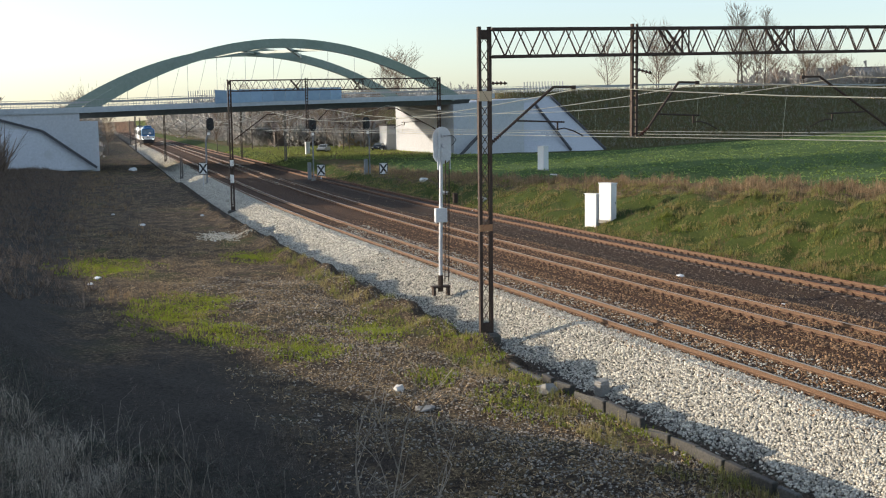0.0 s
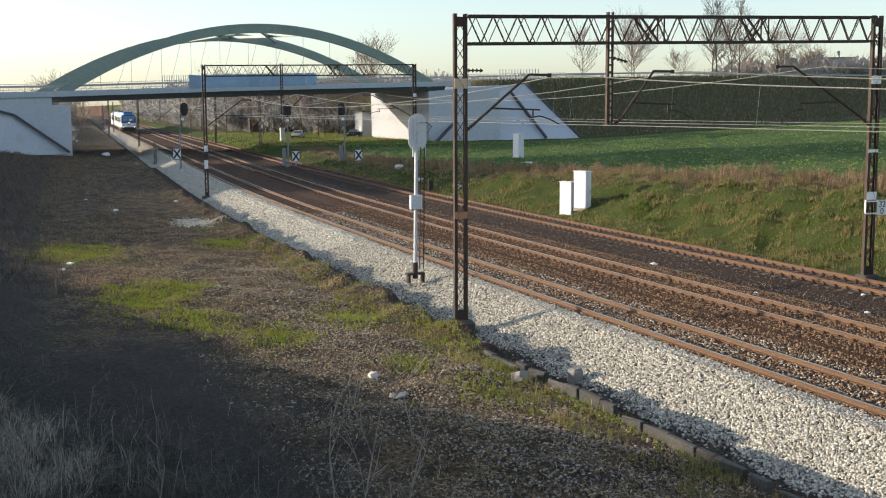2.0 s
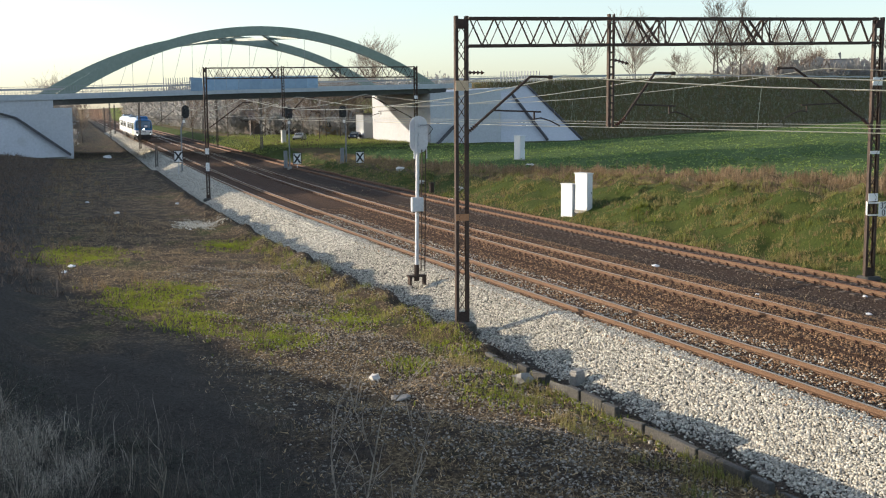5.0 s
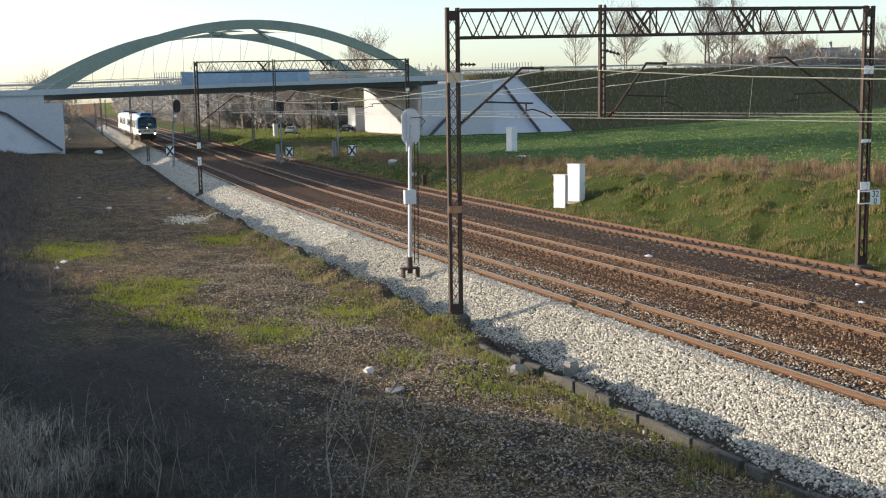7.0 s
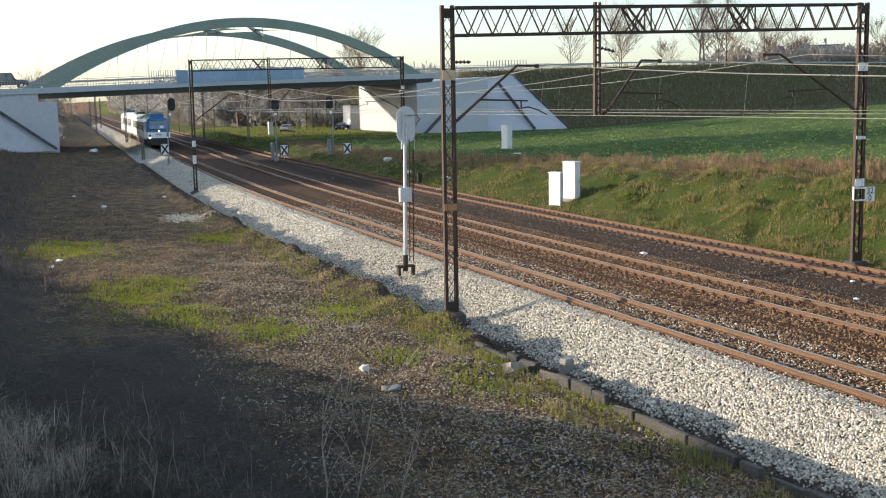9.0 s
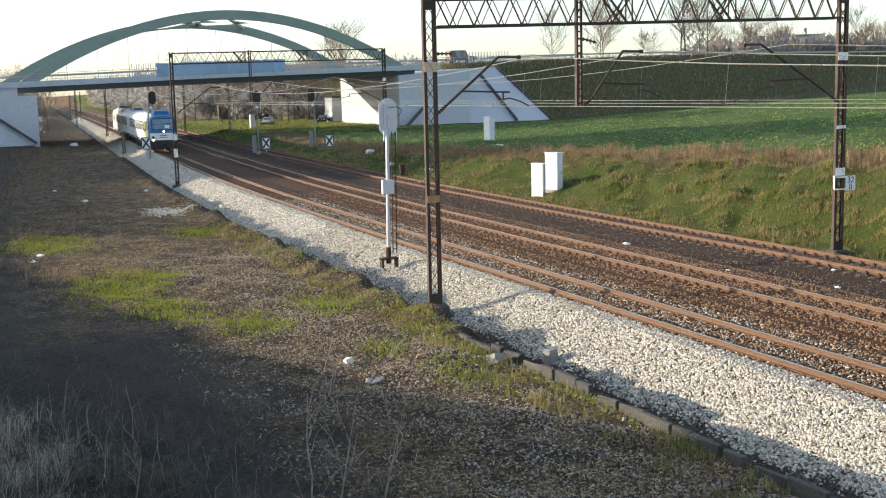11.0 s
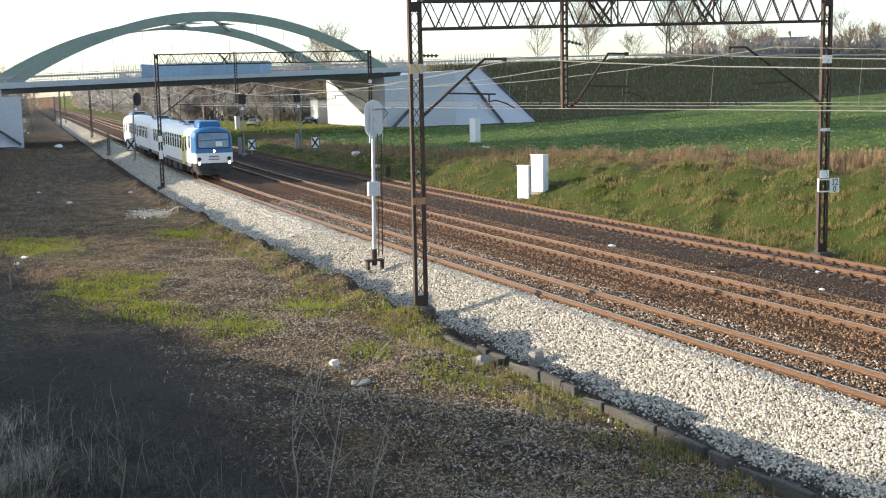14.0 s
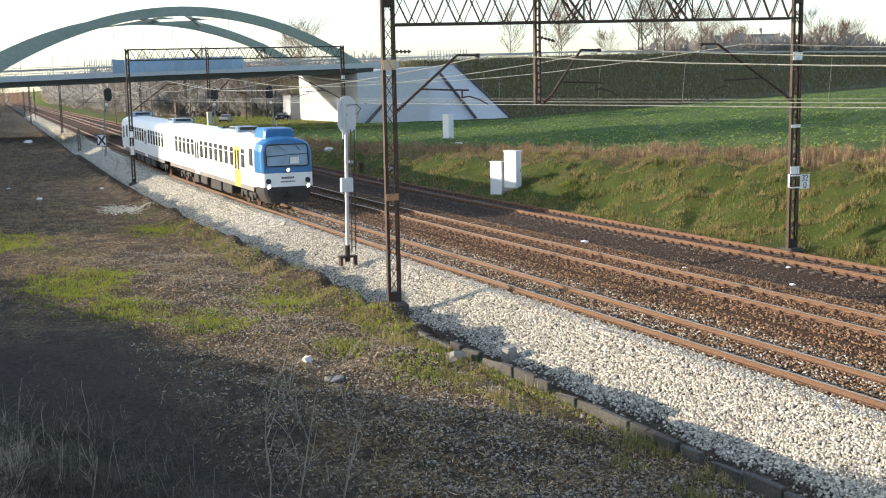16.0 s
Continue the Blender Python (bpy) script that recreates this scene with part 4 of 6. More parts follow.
def near_signal():
    root = thing("railway_signal", "pale grey signal mast seen from behind with oval backboard and ladder", "signal", group="railway signals")
    x, y = 15.3, 42.05
    part("mast", tube(bmesh.new(), (x - 0.1, y, -0.15), (x, y, 5.4), 0.075, n=12), ZINCPALE, root)
    bm = bmesh.new()
    pts = []
    for k in range(24):
        a = 2 * math.pi * k / 24
        pts.append((x + 0.02 + 0.38 * math.cos(a), y - 0.05, 5.48 + (0.4 * math.sin(a)) + (0.33 if math.sin(a) > 0 else -0.33)))
    poly(bm, pts, (0, 0.03, 0))
    board = part("backboard", bm, ZINCPALE, root, "oval pale grey backboard")
    for i, z in enumerate((5.86, 5.48, 5.1)):
        part("lamp_housing", tube(bmesh.new(), (x + 0.06, y - 0.02, z), (x + 0.06, y - 0.12, z), 0.085, 0.07, n=10), ZINCPALE, board)
    part("conduit", bx(bmesh.new(), (x - 0.13, y - 0.1, 5.4), (0.06, 0.06, 1.4)), ZINCPALE, board)
    bm = bmesh.new()
    ps = [(x + 0.05, y - 0.15, 5.85), (x + 0.35, y - 0.35, 5.86), (x + 0.52, y - 0.3, 5.7), (x + 0.4, y - 0.15, 5.48)]
    for p, q in zip(ps, ps[1:]):
        tube(bm, p, q, 0.015, n=5)
    part("hoop", bm, BLACK, board)
    lad = bmesh.new()
    for s in (0.11, 0.27):
        bar(lad, (x + s - 0.08, y - 0.16, 0.1), (x + s, y - 0.16, 4.9), 0.035)
    lad = part("ladder", lad, RUSTDARK, root, "dark narrow ladder")
    for k in range(16):
        z = 0.3 + 0.3 * k
        part("rung", bar(bmesh.new(), (x + 0.03 + 0.004 * k, y - 0.16, z), (x + 0.2 + 0.004 * k, y - 0.16, z), 0.022), RUSTDARK, lad)
    bm = bmesh.new()
    bx(bm, (x - 0.1, y - 0.14, 2.75), (0.48, 0.2, 0.56), bevel=0.02)
    part("junction_box", bm, ZINCPALE, root)
    for s in (-0.18, 0.32):
        part("bracket", bx(bmesh.new(), (x + s, y - 0.1, 4.75), (0.05, 0.05, 0.42)), ZINCPALE, root)
    bm = bmesh.new()
    tube(bm, (x - 0.1, y, -0.3), (x - 0.09, y, 0.35), 0.11, n=10)
    bx(bm, (x - 0.1, y, -0.1), (0.75, 0.3, 0.07))
    for s in (-0.3, 0.3):
        bx(bm, (x - 0.1 + s, y - 0.05, -0.28), (0.09, 0.25, 0.34))
    part("foot", bm, RUSTDARK, root, "rusty bolted foot")


RUSTDARK = surface("dark_rusted_iron", (0.03, 0.02, 0.015), (0.08, 0.05, 0.035), 20, 3, 0.85, 0.1, 0.3)
ZINCPALE = surface("pale_grey_paint", (0.50, 0.52, 0.54), (0.62, 0.64, 0.66), 12, 1.5, 0.5, 0.1, 0.08, (0.42, 0.42, 0.41), 0.35)
near_signal()


FARGREY = surface("weathered_grey_paint", (0.16, 0.17, 0.18), (0.24, 0.25, 0.26), 6, 1, 0.6, 0.2, 0.05)


def far_signal(x, y, zh, z0, lean):
    root = thing("railway_signal", "grey signal mast with a dark rounded signal head", "signal", group="railway signals")
    bm = bmesh.new()
    tube(bm, (x - lean, y, z0 - 0.3), (x - lean, y, zh - 1.9), 0.09, n=8)
    tube(bm, (x - lean, y, zh - 1.9), (x, y, zh - 0.4), 0.08, n=8)
    part("mast", bm, FARGREY, root)
    bm = bmesh.new()
    pts = []
    for k in range(20):
        a = 2 * math.pi * k / 20
        pts.append((x + 0.42 * math.cos(a), y - 0.1, zh + 0.42 * math.sin(a) + (0.32 if math.sin(a) > 0 else -0.32)))
    poly(bm, pts, (0, 0.12, 0))
    head = part("signal_head", bm, BLACK, root)
    for dz in (0.4, 0.0, -0.4):
        part("visor", tube(bmesh.new(), (x, y - 0.1, zh + dz), (x, y - 0.35, zh + dz - 0.02), 0.15, 0.15, n=10), BLACK, head)
    part("number_plate", bx(bmesh.new(), (x - lean * 0.4, y - 0.1, zh - 1.1), (0.3, 0.03, 0.3)), WHITEPLATE, root)
    bm = bmesh.new()
    bx(bm, (x - lean, y, z0 - 0.1), (0.5, 0.4, 0.5), bevel=0.05)
    part("foot", bm, CONCRETE, root)
    part("relay_box", bx(bmesh.new(), (x - lean - 0.5, y - 0.1, z0 + 1.0), (0.4, 0.35, 2.0), bevel=0.03), FARGREY, root) if x > 25 else None


far_signal(20.05, 133.0, 6.45, -0.4, 0.55)
far_signal(31.4, 130.0, 6.25, -0.1, 0.0)
far_signal(37.3, 128.0, 6.35, 0.2, -0.35)


def hourglass_sign(x, y, z, size=0.95):
    root = thing("marker_board", "white square marker board with a black cross on a post", "sign", group="marker boards by the signals")
    g = ground_at(x, y)
    part("post", tube(bmesh.new(), (x, y + 0.04, g - 0.1), (x, y + 0.04, z + 0.3), 0.045, n=8), ZINC, root)
    h = size / 2
    board = part("board", bx(bmesh.new(), (x, y, z), (size, 0.03, size * 1.35)), WHITEPLATE, root)
    for s in (-1, 1):
        part("stripe", bar(bmesh.new(), (x - s * h * 0.8, y - 0.02, z - h * 1.1), (x + s * h * 0.8, y - 0.02 , z + h * 1.1), 0.012 + 0.004 * s, 0.19), BLACK, board)
    bm = bmesh.new()
    for s in (-1, 1):
        bx(bm, (x + s * h, y - 0.006, z), (0.07, 0.035, size * 1.35))
        bx(bm, (x, y - 0.006, z + s * h * 1.35), (size, 0.036, 0.07))
    part("border", bm, BLACK, board)


hourglass_sign(18.75, 130.6, 1.45)
hourglass_sign(32.3, 130.0, 0.95)
hourglass_sign(38.1, 124.0, 1.2)


def cabinet(x, y, w, d, h, rz, label):
    root = thing("equipment_cabinet", label, "cabinet", pose(x, y, ground_at(x, y) - 0.12, 0, 0, rz), group="white lineside cabinets")
    bm = bmesh.new()
    bx(bm, (0, 0, h / 2), (w, d, h), bevel=0.025)
    part("body", bm, WHITEBOX, root)
    bm = bmesh.new()
    bx(bm, (0, 0, h + 0.02), (w + 0.08, d + 0.08, 0.06), bevel=0.015)
    part("lid", bm, WHITEBOX, root)
    part("plinth", bx(bmesh.new(), (0, 0, 0.02), (w + 0.05, d + 0.05, 0.2)), CONCRETE, root)
    door = part("door", bx(bmesh.new(), (0, -d / 2 - 0.008, h / 2 + 0.08), (w - 0.1, 0.02, h - 0.3)), WHITEBOX, root)
    part("handle", bx(bmesh.new(), (w / 2 - 0.14, -d / 2 - 0.03, h / 2), (0.03, 0.03, 0.14)), BLACK, door)
    return root


cabinet(32.2, 61.62, 0.46, 0.95, 2.1, 20, "plain white metal lineside cabinet at the foot of the grass bank")
cabinet(32.65, 60.6, 0.5, 1.0, 2.3, 20, "taller white metal lineside cabinet at the grass bank")
cabinet(52.0, 111.0, 0.75, 0.95, 2.6, 18, "lone white lineside cabinet on the edge of the field")
cabinet(47.3, 200.0, 0.8, 0.6, 2.4, 10, "small distant white cabinet by the parked cars")


def far_mast(x, y, h, arm):
    root = thing("catenary_mast", "distant dark catenary mast beyond the bridge", "mast", group="distant catenary masts")
    g = ground_at(x, y)
    bm = bmesh.new()
    for s in (-1, 1):
        bar(bm, (x + s * 0.13, y, g - 0.3), (x + s * 0.11, y, g + h), 0.09, 0.16)
    for k in range(int(h / 0.8)):
        bar(bm, (x - 0.12, y, g + 0.8 * k), (x + 0.12, y, g + 0.8 * k + 0.6), 0.05)
    part("post", bm, MAST_FAR, root)
    bm = bmesh.new()
    bar(bm, (x, y, g + 5.6), (x + arm * 2.6, y, g + 7.6), 0.09)
    bar(bm, (x + arm * 1.0, y, g + 6.4), (x + arm * 3.0, y, g + 6.3), 0.06)
    part("arm", bm, MAST_FAR, root)


for x, y, h, arm in ((26.0, 296, 9.3, 1), (38.9, 219, 9.0, -1), (49.2, 297, 9.0, -1), (39.2, 181, 8.6, -1), (24.3, 217, 9.0, 1), (19.5, 156, 3.0, 1), (33.0, 360, 9, 1), (55.0, 372, 9, -1), (37.5, 450, 9, 1), (60.0, 460, 9, -1)):
    far_mast(x, y, h, arm)

# concrete kerb beside the ditch: tilted slabs


def kerb():
    root = thing("ditch_kerb", "worn concrete kerb slabs lining the shallow ditch", "kerb")
    y = 9.0
    while y < 28.6:
        l = random.choice((0.98, 0.98, 0.6)) if y < 32 else 1.0
        bm = bmesh.new()
        bx(bm, (0, 0, 0), (0.14, l - 0.03, 0.62), bevel=0.02)
        if random.random() < 0.4:
            for v in bm.verts:
                if v.co.z > 0.2 and v.co.y > 0:
                    v.co.z -= random.uniform(0.03, 0.12)
        ob = part("slab", bm, KERBSTONE, root)
        ob.matrix_basis = pose(12.36 + float(off(y)) + random.uniform(-0.03, 0.04), y + l / 2, -0.42 + random.uniform(-0.07, 0.04) - (0.12 if y > 26 else 0.0), random.uniform(-1.5, 1.5), random.uniform(-5, 3), random.uniform(-1.5, 1.5))
        y += l + (0.0 if random.random() < 0.93 else 0.25)
    for dx, yy in ((0.5, 16.6), (0.62, 15.9)):
        bm = bmesh.new()
        bx(bm, (0, 0, 0), (0.6, 0.9, 0.12), bevel=0.02)
        ob = part("slab", bm, CONCRETE, root)
        ob.matrix_basis = pose(12.6 + dx, yy, -0.85, 8, 20, 30 * dx)


kerb()
stub = thing("marker_stub", "short square concrete marker stub in the ballast", "marker stone")
bm = bmesh.new()
bx(bm, (0, 0, 0.0), (0.34, 0.3, 0.9), bevel=0.03)
ob = part("stone", bm, CONCRETE, stub)
bm = bmesh.new()
bx(bm, (0, 0, 0.47), (0.28, 0.24, 0.05), bevel=0.02)
part("cap", bm, CONCRETE, stub)
stub.matrix_world = pose(14.35, 26.9, -1.1, 3, -4, 15)

post = thing("lineside_post", "short dark post standing by the side track", "post")
bm = bmesh.new()
bx(bm, (32.0, 84.8, 0.3), (0.34, 0.3, 0.75), bevel=0.04)
part("post", bm, RUSTDARK, post)
part("cap", bx(bmesh.new(), (32.0, 84.8, 0.7), (0.4, 0.36, 0.08)), RUSTDARK, post)


def rock(name, label, x, y, size, mat, cat, z=None, squash=0.6):
    bm = bmesh.new()
    bmesh.ops.create_icosphere(bm, subdivisions=2, radius=1)
    for v in bm.verts:
        n = noise.noise(v.co * 1.3 + Vector((x, y, 0)))
        v.co *= 1 + 0.5 * n + 0.35 * noise.noise(v.co * 3.1 + Vector((y, x, 1)))
        v.co.z *= squash
    ob = finish(name, bm, mat)
    ob.matrix_world = Matrix.Translation((x, y, (ground_at(x, y) if z is None else z) + size * squash * 0.5)) @ Matrix.Rotation(x * 3, 4, "Z") @ Matrix.Scale(size, 4)
    return tagged(ob, label, cat)


PALESTONE = surface("pale_stone", (0.5, 0.48, 0.45), (0.68, 0.66, 0.62), 14, 2, 0.9, 0, 0.4, (0.34, 0.31, 0.27), 0.4)
PLASTIC = surface("white_rubbish", (0.72, 0.73, 0.74), (0.85, 0.85, 0.85), 8, 2, 0.5, 0, 0.3)
rock("pale_rock", "pale chalky rock lying on dry litter", 8.6, 27.0, 0.13, PALESTONE, "rock", squash=0.8)
rock("flat_rock", "flat grey-brown stone lying on dry litter", 8.6, 25.0, 0.24, CONCRETE, "rock", squash=0.25)
rock("grey_rock", "grey stone in a patch of grass", 11.85, 25.1, 0.26, CONCRETE, "rock", squash=0.6)
rock("broken_concrete", "broken concrete lump beside the kerb", 13.2, 18.0, 0.24, CONCRETE, "rubble", squash=0.6)
for x, y, sz in ((7.1, 78.7, 0.32), (13.5, 63.0, 0.35), (2.7, 52.1, 0.22), (2.3, 50.4, 0.16), (26.3, 42.25, 0.22), (26.6, 29.5, 0.14), (24.9, 33.2, 0.1), (28.2, 31.5, 0.12), (12.0, 85.0, 0.2), (10.0, 66.0, 0.12), (14.9, 176.0, 0.9), (30.9, 78.0, 0.3), (6.0, 90.0, 0.2)):
    tagged(rock("litter", "scrap of crumpled white rubbish on the ground", x, y, sz * 0.7, PLASTIC, "litter", squash=0.5), group="scraps of rubbish")
for x, y, sz in ((33.2, 82.0, 0.35), (46.0, 96.0, 0.5), (33.8, 92, 0.3), (36.0, 104.0, 0.4)):
    tagged(rock("pale_rock", "pale stone lying on the grass bank", x, y, sz, PALESTONE, "rock"), group="stones on the bank")

# ---- vehicles ----
def vehicle(label, paint, length=4.3, width=1.75, height=1.48, boxy=False, name="car"):
    """Local space: nose towards +x, wheels on z = 0."""
    root = thing(name, label, "car")
    L, W, Hh = length / 2, width / 2, height
    side = [(-L, 0.35), (-L, 0.75), (-L * 0.93, 0.92), (-L * 0.55, Hh * 0.97), (-L * 0.2, Hh), (L * 0.12, Hh * 0.98), (L * 0.45, 0.95), (L * 0.92, 0.8), (L, 0.62), (L, 0.32)]
    if boxy:
        side = [(-L, 0.4), (-L, Hh * 0.95), (-L * 0.9, Hh), (L * 0.15, Hh), (L * 0.36, 1.08), (L * 0.95, 1.0), (L, 0.85), (L, 0.38)]
    bm = bmesh.new()
    poly(bm, [(x, -W, z) for x, z in side], (0, 2 * W, 0))
    for v in bm.verts:
        if v.co.z > 0.95:
            v.co.y *= 0.86
    bmesh.ops.bevel(bm, geom=bm.edges[:], offset=0.05, segments=2, affect="EDGES")
    part("body", bm, paint, root)
    zg = 0.98
    for s in (-1, 1):
        for x0, x1 in ((-L * 0.62, -L * 0.16), (-L * 0.11, L * 0.2)):
            bm = bmesh.new()
            poly(bm, [(x0, s * (W * 0.945), zg), (x1, s * (W * 0.945), zg), (x1 - 0.06, s * (W * 0.865), Hh - 0.12), (x0 + (0.05 if boxy else 0.2), s * (W * 0.865), Hh - 0.12)], (0, s * 0.02, 0))
            part("side_window", bm, GLASS, root)
    xf0, xf1 = (L * 0.345, L * 0.17) if boxy else (L * 0.44, L * 0.14)
    bm = bmesh.new()
    poly(bm, [(xf0, -W * 0.82, 1.02), (xf0, W * 0.82, 1.02), (xf1, W * 0.75, Hh - 0.08), (xf1, -W * 0.75, Hh - 0.08)], (0.035, 0, 0.02))
    part("windscreen", bm, GLASS, root)
    bm = bmesh.new()
    xr = -L - 0.01 if boxy else -L * 0.90
    poly(bm, [(xr, -W * 0.8, 1.0), (xr, W * 0.8, 1.0), (-L if boxy else -L * 0.6, W * 0.72, Hh - 0.12), (-L if boxy else -L * 0.6, -W * 0.72, Hh - 0.12)], (-0.03, 0, 0.02))
    part("rear_window", bm, GLASS, root)
    for sx in (-0.6, 0.62):
        for s in (-1, 1):
            w = part("wheel", tube(bmesh.new(), (L * sx, s * (W - 0.2), 0.32), (L * sx, s * (W + 0.01), 0.32), 0.32, n=16), RUBBER, root)
            part("rim", tube(bmesh.new(), (L * sx, s * (W + 0.01), 0.32), (L * sx, s * (W + 0.02), 0.32), 0.2, n=12), ZINC, w)
    for s in (-1, 1):
        part("headlight", bx(bmesh.new(), (L - 0.01, s * W * 0.7, 0.68), (0.05, 0.32, 0.15)), WHITEPLATE, root)
        part("tail_light", bx(bmesh.new(), (-L + 0.005, s * W * 0.78, 0.8), (0.05, 0.18, 0.22)), REDLENS, root)
    part("bumper", bx(bmesh.new(), (L - 0.02, 0, 0.42), (0.12, width * 0.94, 0.18), bevel=0.03), BLACK, root)
    return root


REDLENS = surface("red_lens", (0.35, 0.02, 0.02), (0.45, 0.03, 0.03), 10, 2, 0.2)
SILVER = surface("silver_paint", (0.55, 0.57, 0.58), (0.62, 0.64, 0.65), 8, 1, 0.3, 0.3, 0)
NAVY = surface("dark_blue_paint", (0.025, 0.045, 0.075), (0.04, 0.06, 0.1), 8, 1, 0.25, 0.2, 0)
DARKPAINT = surface("dark_grey_paint", (0.05, 0.055, 0.055), (0.075, 0.08, 0.08), 8, 1, 0.3, 0.2, 0)
c = vehicle("silver hatchback car parked on the grass beyond the bridge", SILVER)
c.matrix_world = pose(54.0, 215.0, ground_at(54.0, 215.0) - 0.02, 0, 0, -118)
c = vehicle("dark blue estate car parked beside the abutment", NAVY, 4.4)
c.matrix_world = pose(66.3, 219.0, ground_at(66.3, 219.0) - 0.02, 0, 0, 238)
BRIDGE_CAR = vehicle("dark saloon car driving over the bridge", DARKPAINT, 4.4)
BRIDGE_JEEP = vehicle("dark boxy off-road car driving over the bridge", DARKPAINT, 4.6, 1.8, 1.95, True, "off_road_car")


def building(name, label, x, y, z, w, d, h, wall, roof_h, rz=0, windows=0):
    root = thing(name, label, "building", pose(x, y, z, 0, 0, rz))
    part("wall", bx(bmesh.new(), (0, 0, h / 2), (w, d, h)), wall, root)
    if roof_h:
        bm = bmesh.new()
        poly(bm, [(-w / 2 - 0.4, -d / 2 - 0.4, h), (w / 2 + 0.4, -d / 2 - 0.4, h), (w / 2 + 0.4, 0, h + roof_h), (-w / 2 - 0.4, 0, h + roof_h)], (0, 0, 0.2))
        poly(bm, [(-w / 2 - 0.4, d / 2 + 0.4, h), (w / 2 + 0.4, d / 2 + 0.4, h), (w / 2 + 0.4, 0, h + roof_h), (-w / 2 - 0.4, 0, h + roof_h)], (0, 0, 0.2))
        part("roof", bm, ROOFING, root)
    else:
        part("roof", bx(bmesh.new(), (0, 0, h + 0.15), (w + 0.4, d + 0.4, 0.3)), ROOFING, root)
    for k in range(windows):
        part("window", bx(bmesh.new(), (w * ((k + 0.5) / windows - 0.5), -d / 2 - 0.01, h * 0.6), (w / windows * 0.45, 0.06, h * 0.3)), GLASS, root)


ROOFING = surface("dull_roofing", (0.10, 0.09, 0.09), (0.16, 0.14, 0.13), 4, 0.5, 0.85)
OCHRE = surface("ochre_render", (0.26, 0.20, 0.11), (0.34, 0.26, 0.15), 3, 0.4, 0.85)
building("white_hut", "plain white rendered hut beside the abutment", 71.0, 222.0, 0.6, 5.6, 4.0, 5.0, WHITEBOX, 0, 5)
building("grey_hall", "long dull grey hall behind the trees", 275, 330, 11.0, 17, 14, 12.0, surface("grey_cladding", (0.20, 0.21, 0.23), (0.26, 0.27, 0.29), 2, 0.2, 0.7), 0, -35, 5)
building("low_house", "low ochre house among bare trees", 74.0, 262.0, 0.6, 7.0, 6.0, 4.5, OCHRE, 2.2, 8, 3)
building("low_barn", "low brown barn behind the bare trees", 66.0, 285.0, 0.6, 16.0, 7.0, 3.5, BARK, 2.4, 4, 2)

# ---- trees and plants ----
def grow(r, p, d, length, rad, depth, segs, spread, droop=0.0):
    """Branching limbs as tapered pieces (from, to, radius, radius, depth)."""
    n = 3
    for k in range(n):
        q = p + d * (length / n)
        segs.append((p, q, rad * (1 - 0.3 * k / n), rad * (1 - 0.3 * (k + 1) / n), depth))
        d = (d + Vector((r.uniform(-1, 1), r.uniform(-1, 1), r.uniform(-0.3, 0.9) - droop)) * 0.16).normalized()
        p = q
        if depth < 4:
            for _ in range(2 if depth < 3 else 1):
                a = Vector((r.uniform(-1, 1), r.uniform(-1, 1), r.uniform(-0.1, 0.8))).normalized()
                grow(r, p, (d * 0.8 + a * spread).normalized(), length * r.uniform(0.4, 0.62), rad * 0.55, depth + 1, segs, spread, droop)


def grow_tree(r, h, rad, spread, reach):
    """A leading stem up the whole height with limbs that shorten towards the top."""
    segs, p, d = [], Vector((0, 0, 0)), Vector((0, 0, 1))
    n = 14
    for k in range(n):
        q = p + d * (h / n)
        t = (k + 1) / n
        segs.append((p, q, rad * (1 - 0.9 * k / n), rad * (1 - 0.9 * t), 0))
        d = (d + Vector((r.uniform(-1, 1), r.uniform(-1, 1), 0.5)) * 0.07).normalized()
        p = q
        if t > 0.28:
            for _ in range(3):
                a = r.uniform(0, 2 * math.pi)
                up = 0.6 + 0.9 * t
                grow(r, p, Vector((math.cos(a), math.sin(a), up)).normalized(), h * reach * (0.2 + 0.85 * math.sin(math.pi * (0.12 + 0.82 * t))) * r.uniform(0.5, 1.15), rad * 0.42 * (1.1 - t), 2, segs, spread)
    return segs


def prisms(segs, n=3):
    verts, faces = [], []
    for p, q, r0, r1, _ in segs:
        d = (q - p).normalized()
        s = d.orthogonal().normalized()
        t = d.cross(s)
        b = len(verts)
        for c, r in ((p, r0), (q, r1)):
            for k in range(n):
                a = 2 * math.pi * k / n
                verts.append(tuple(c + s * (math.cos(a) * r) + t * (math.sin(a) * r)))
        for k in range(n):
            faces.append((b + k, b + (k + 1) % n, b + n + (k + 1) % n, b + n + k))
    return verts, faces


def bare_tree(seed, h, label, spread=0.75, trunk=None, slim=1.0, min_r=0.02):
    r = random.Random(seed)
    segs = grow_tree(r, h, trunk or h * 0.012, spread, 0.40 * slim)
    segs = [(p, q, max(a, min_r), max(b, min_r * 0.8), k) for p, q, a, b, k in segs]
    root = thing("bare_tree", label, "tree", group="bare trees")
    v, f = prisms([s for s in segs if s[4] == 0], 6)
    from_arrays("trunk", v, f, BARK, root)
    v, f = prisms([s for s in segs if s[4] > 0])
    from_arrays("crown", v, f, TWIG, root)
    return root


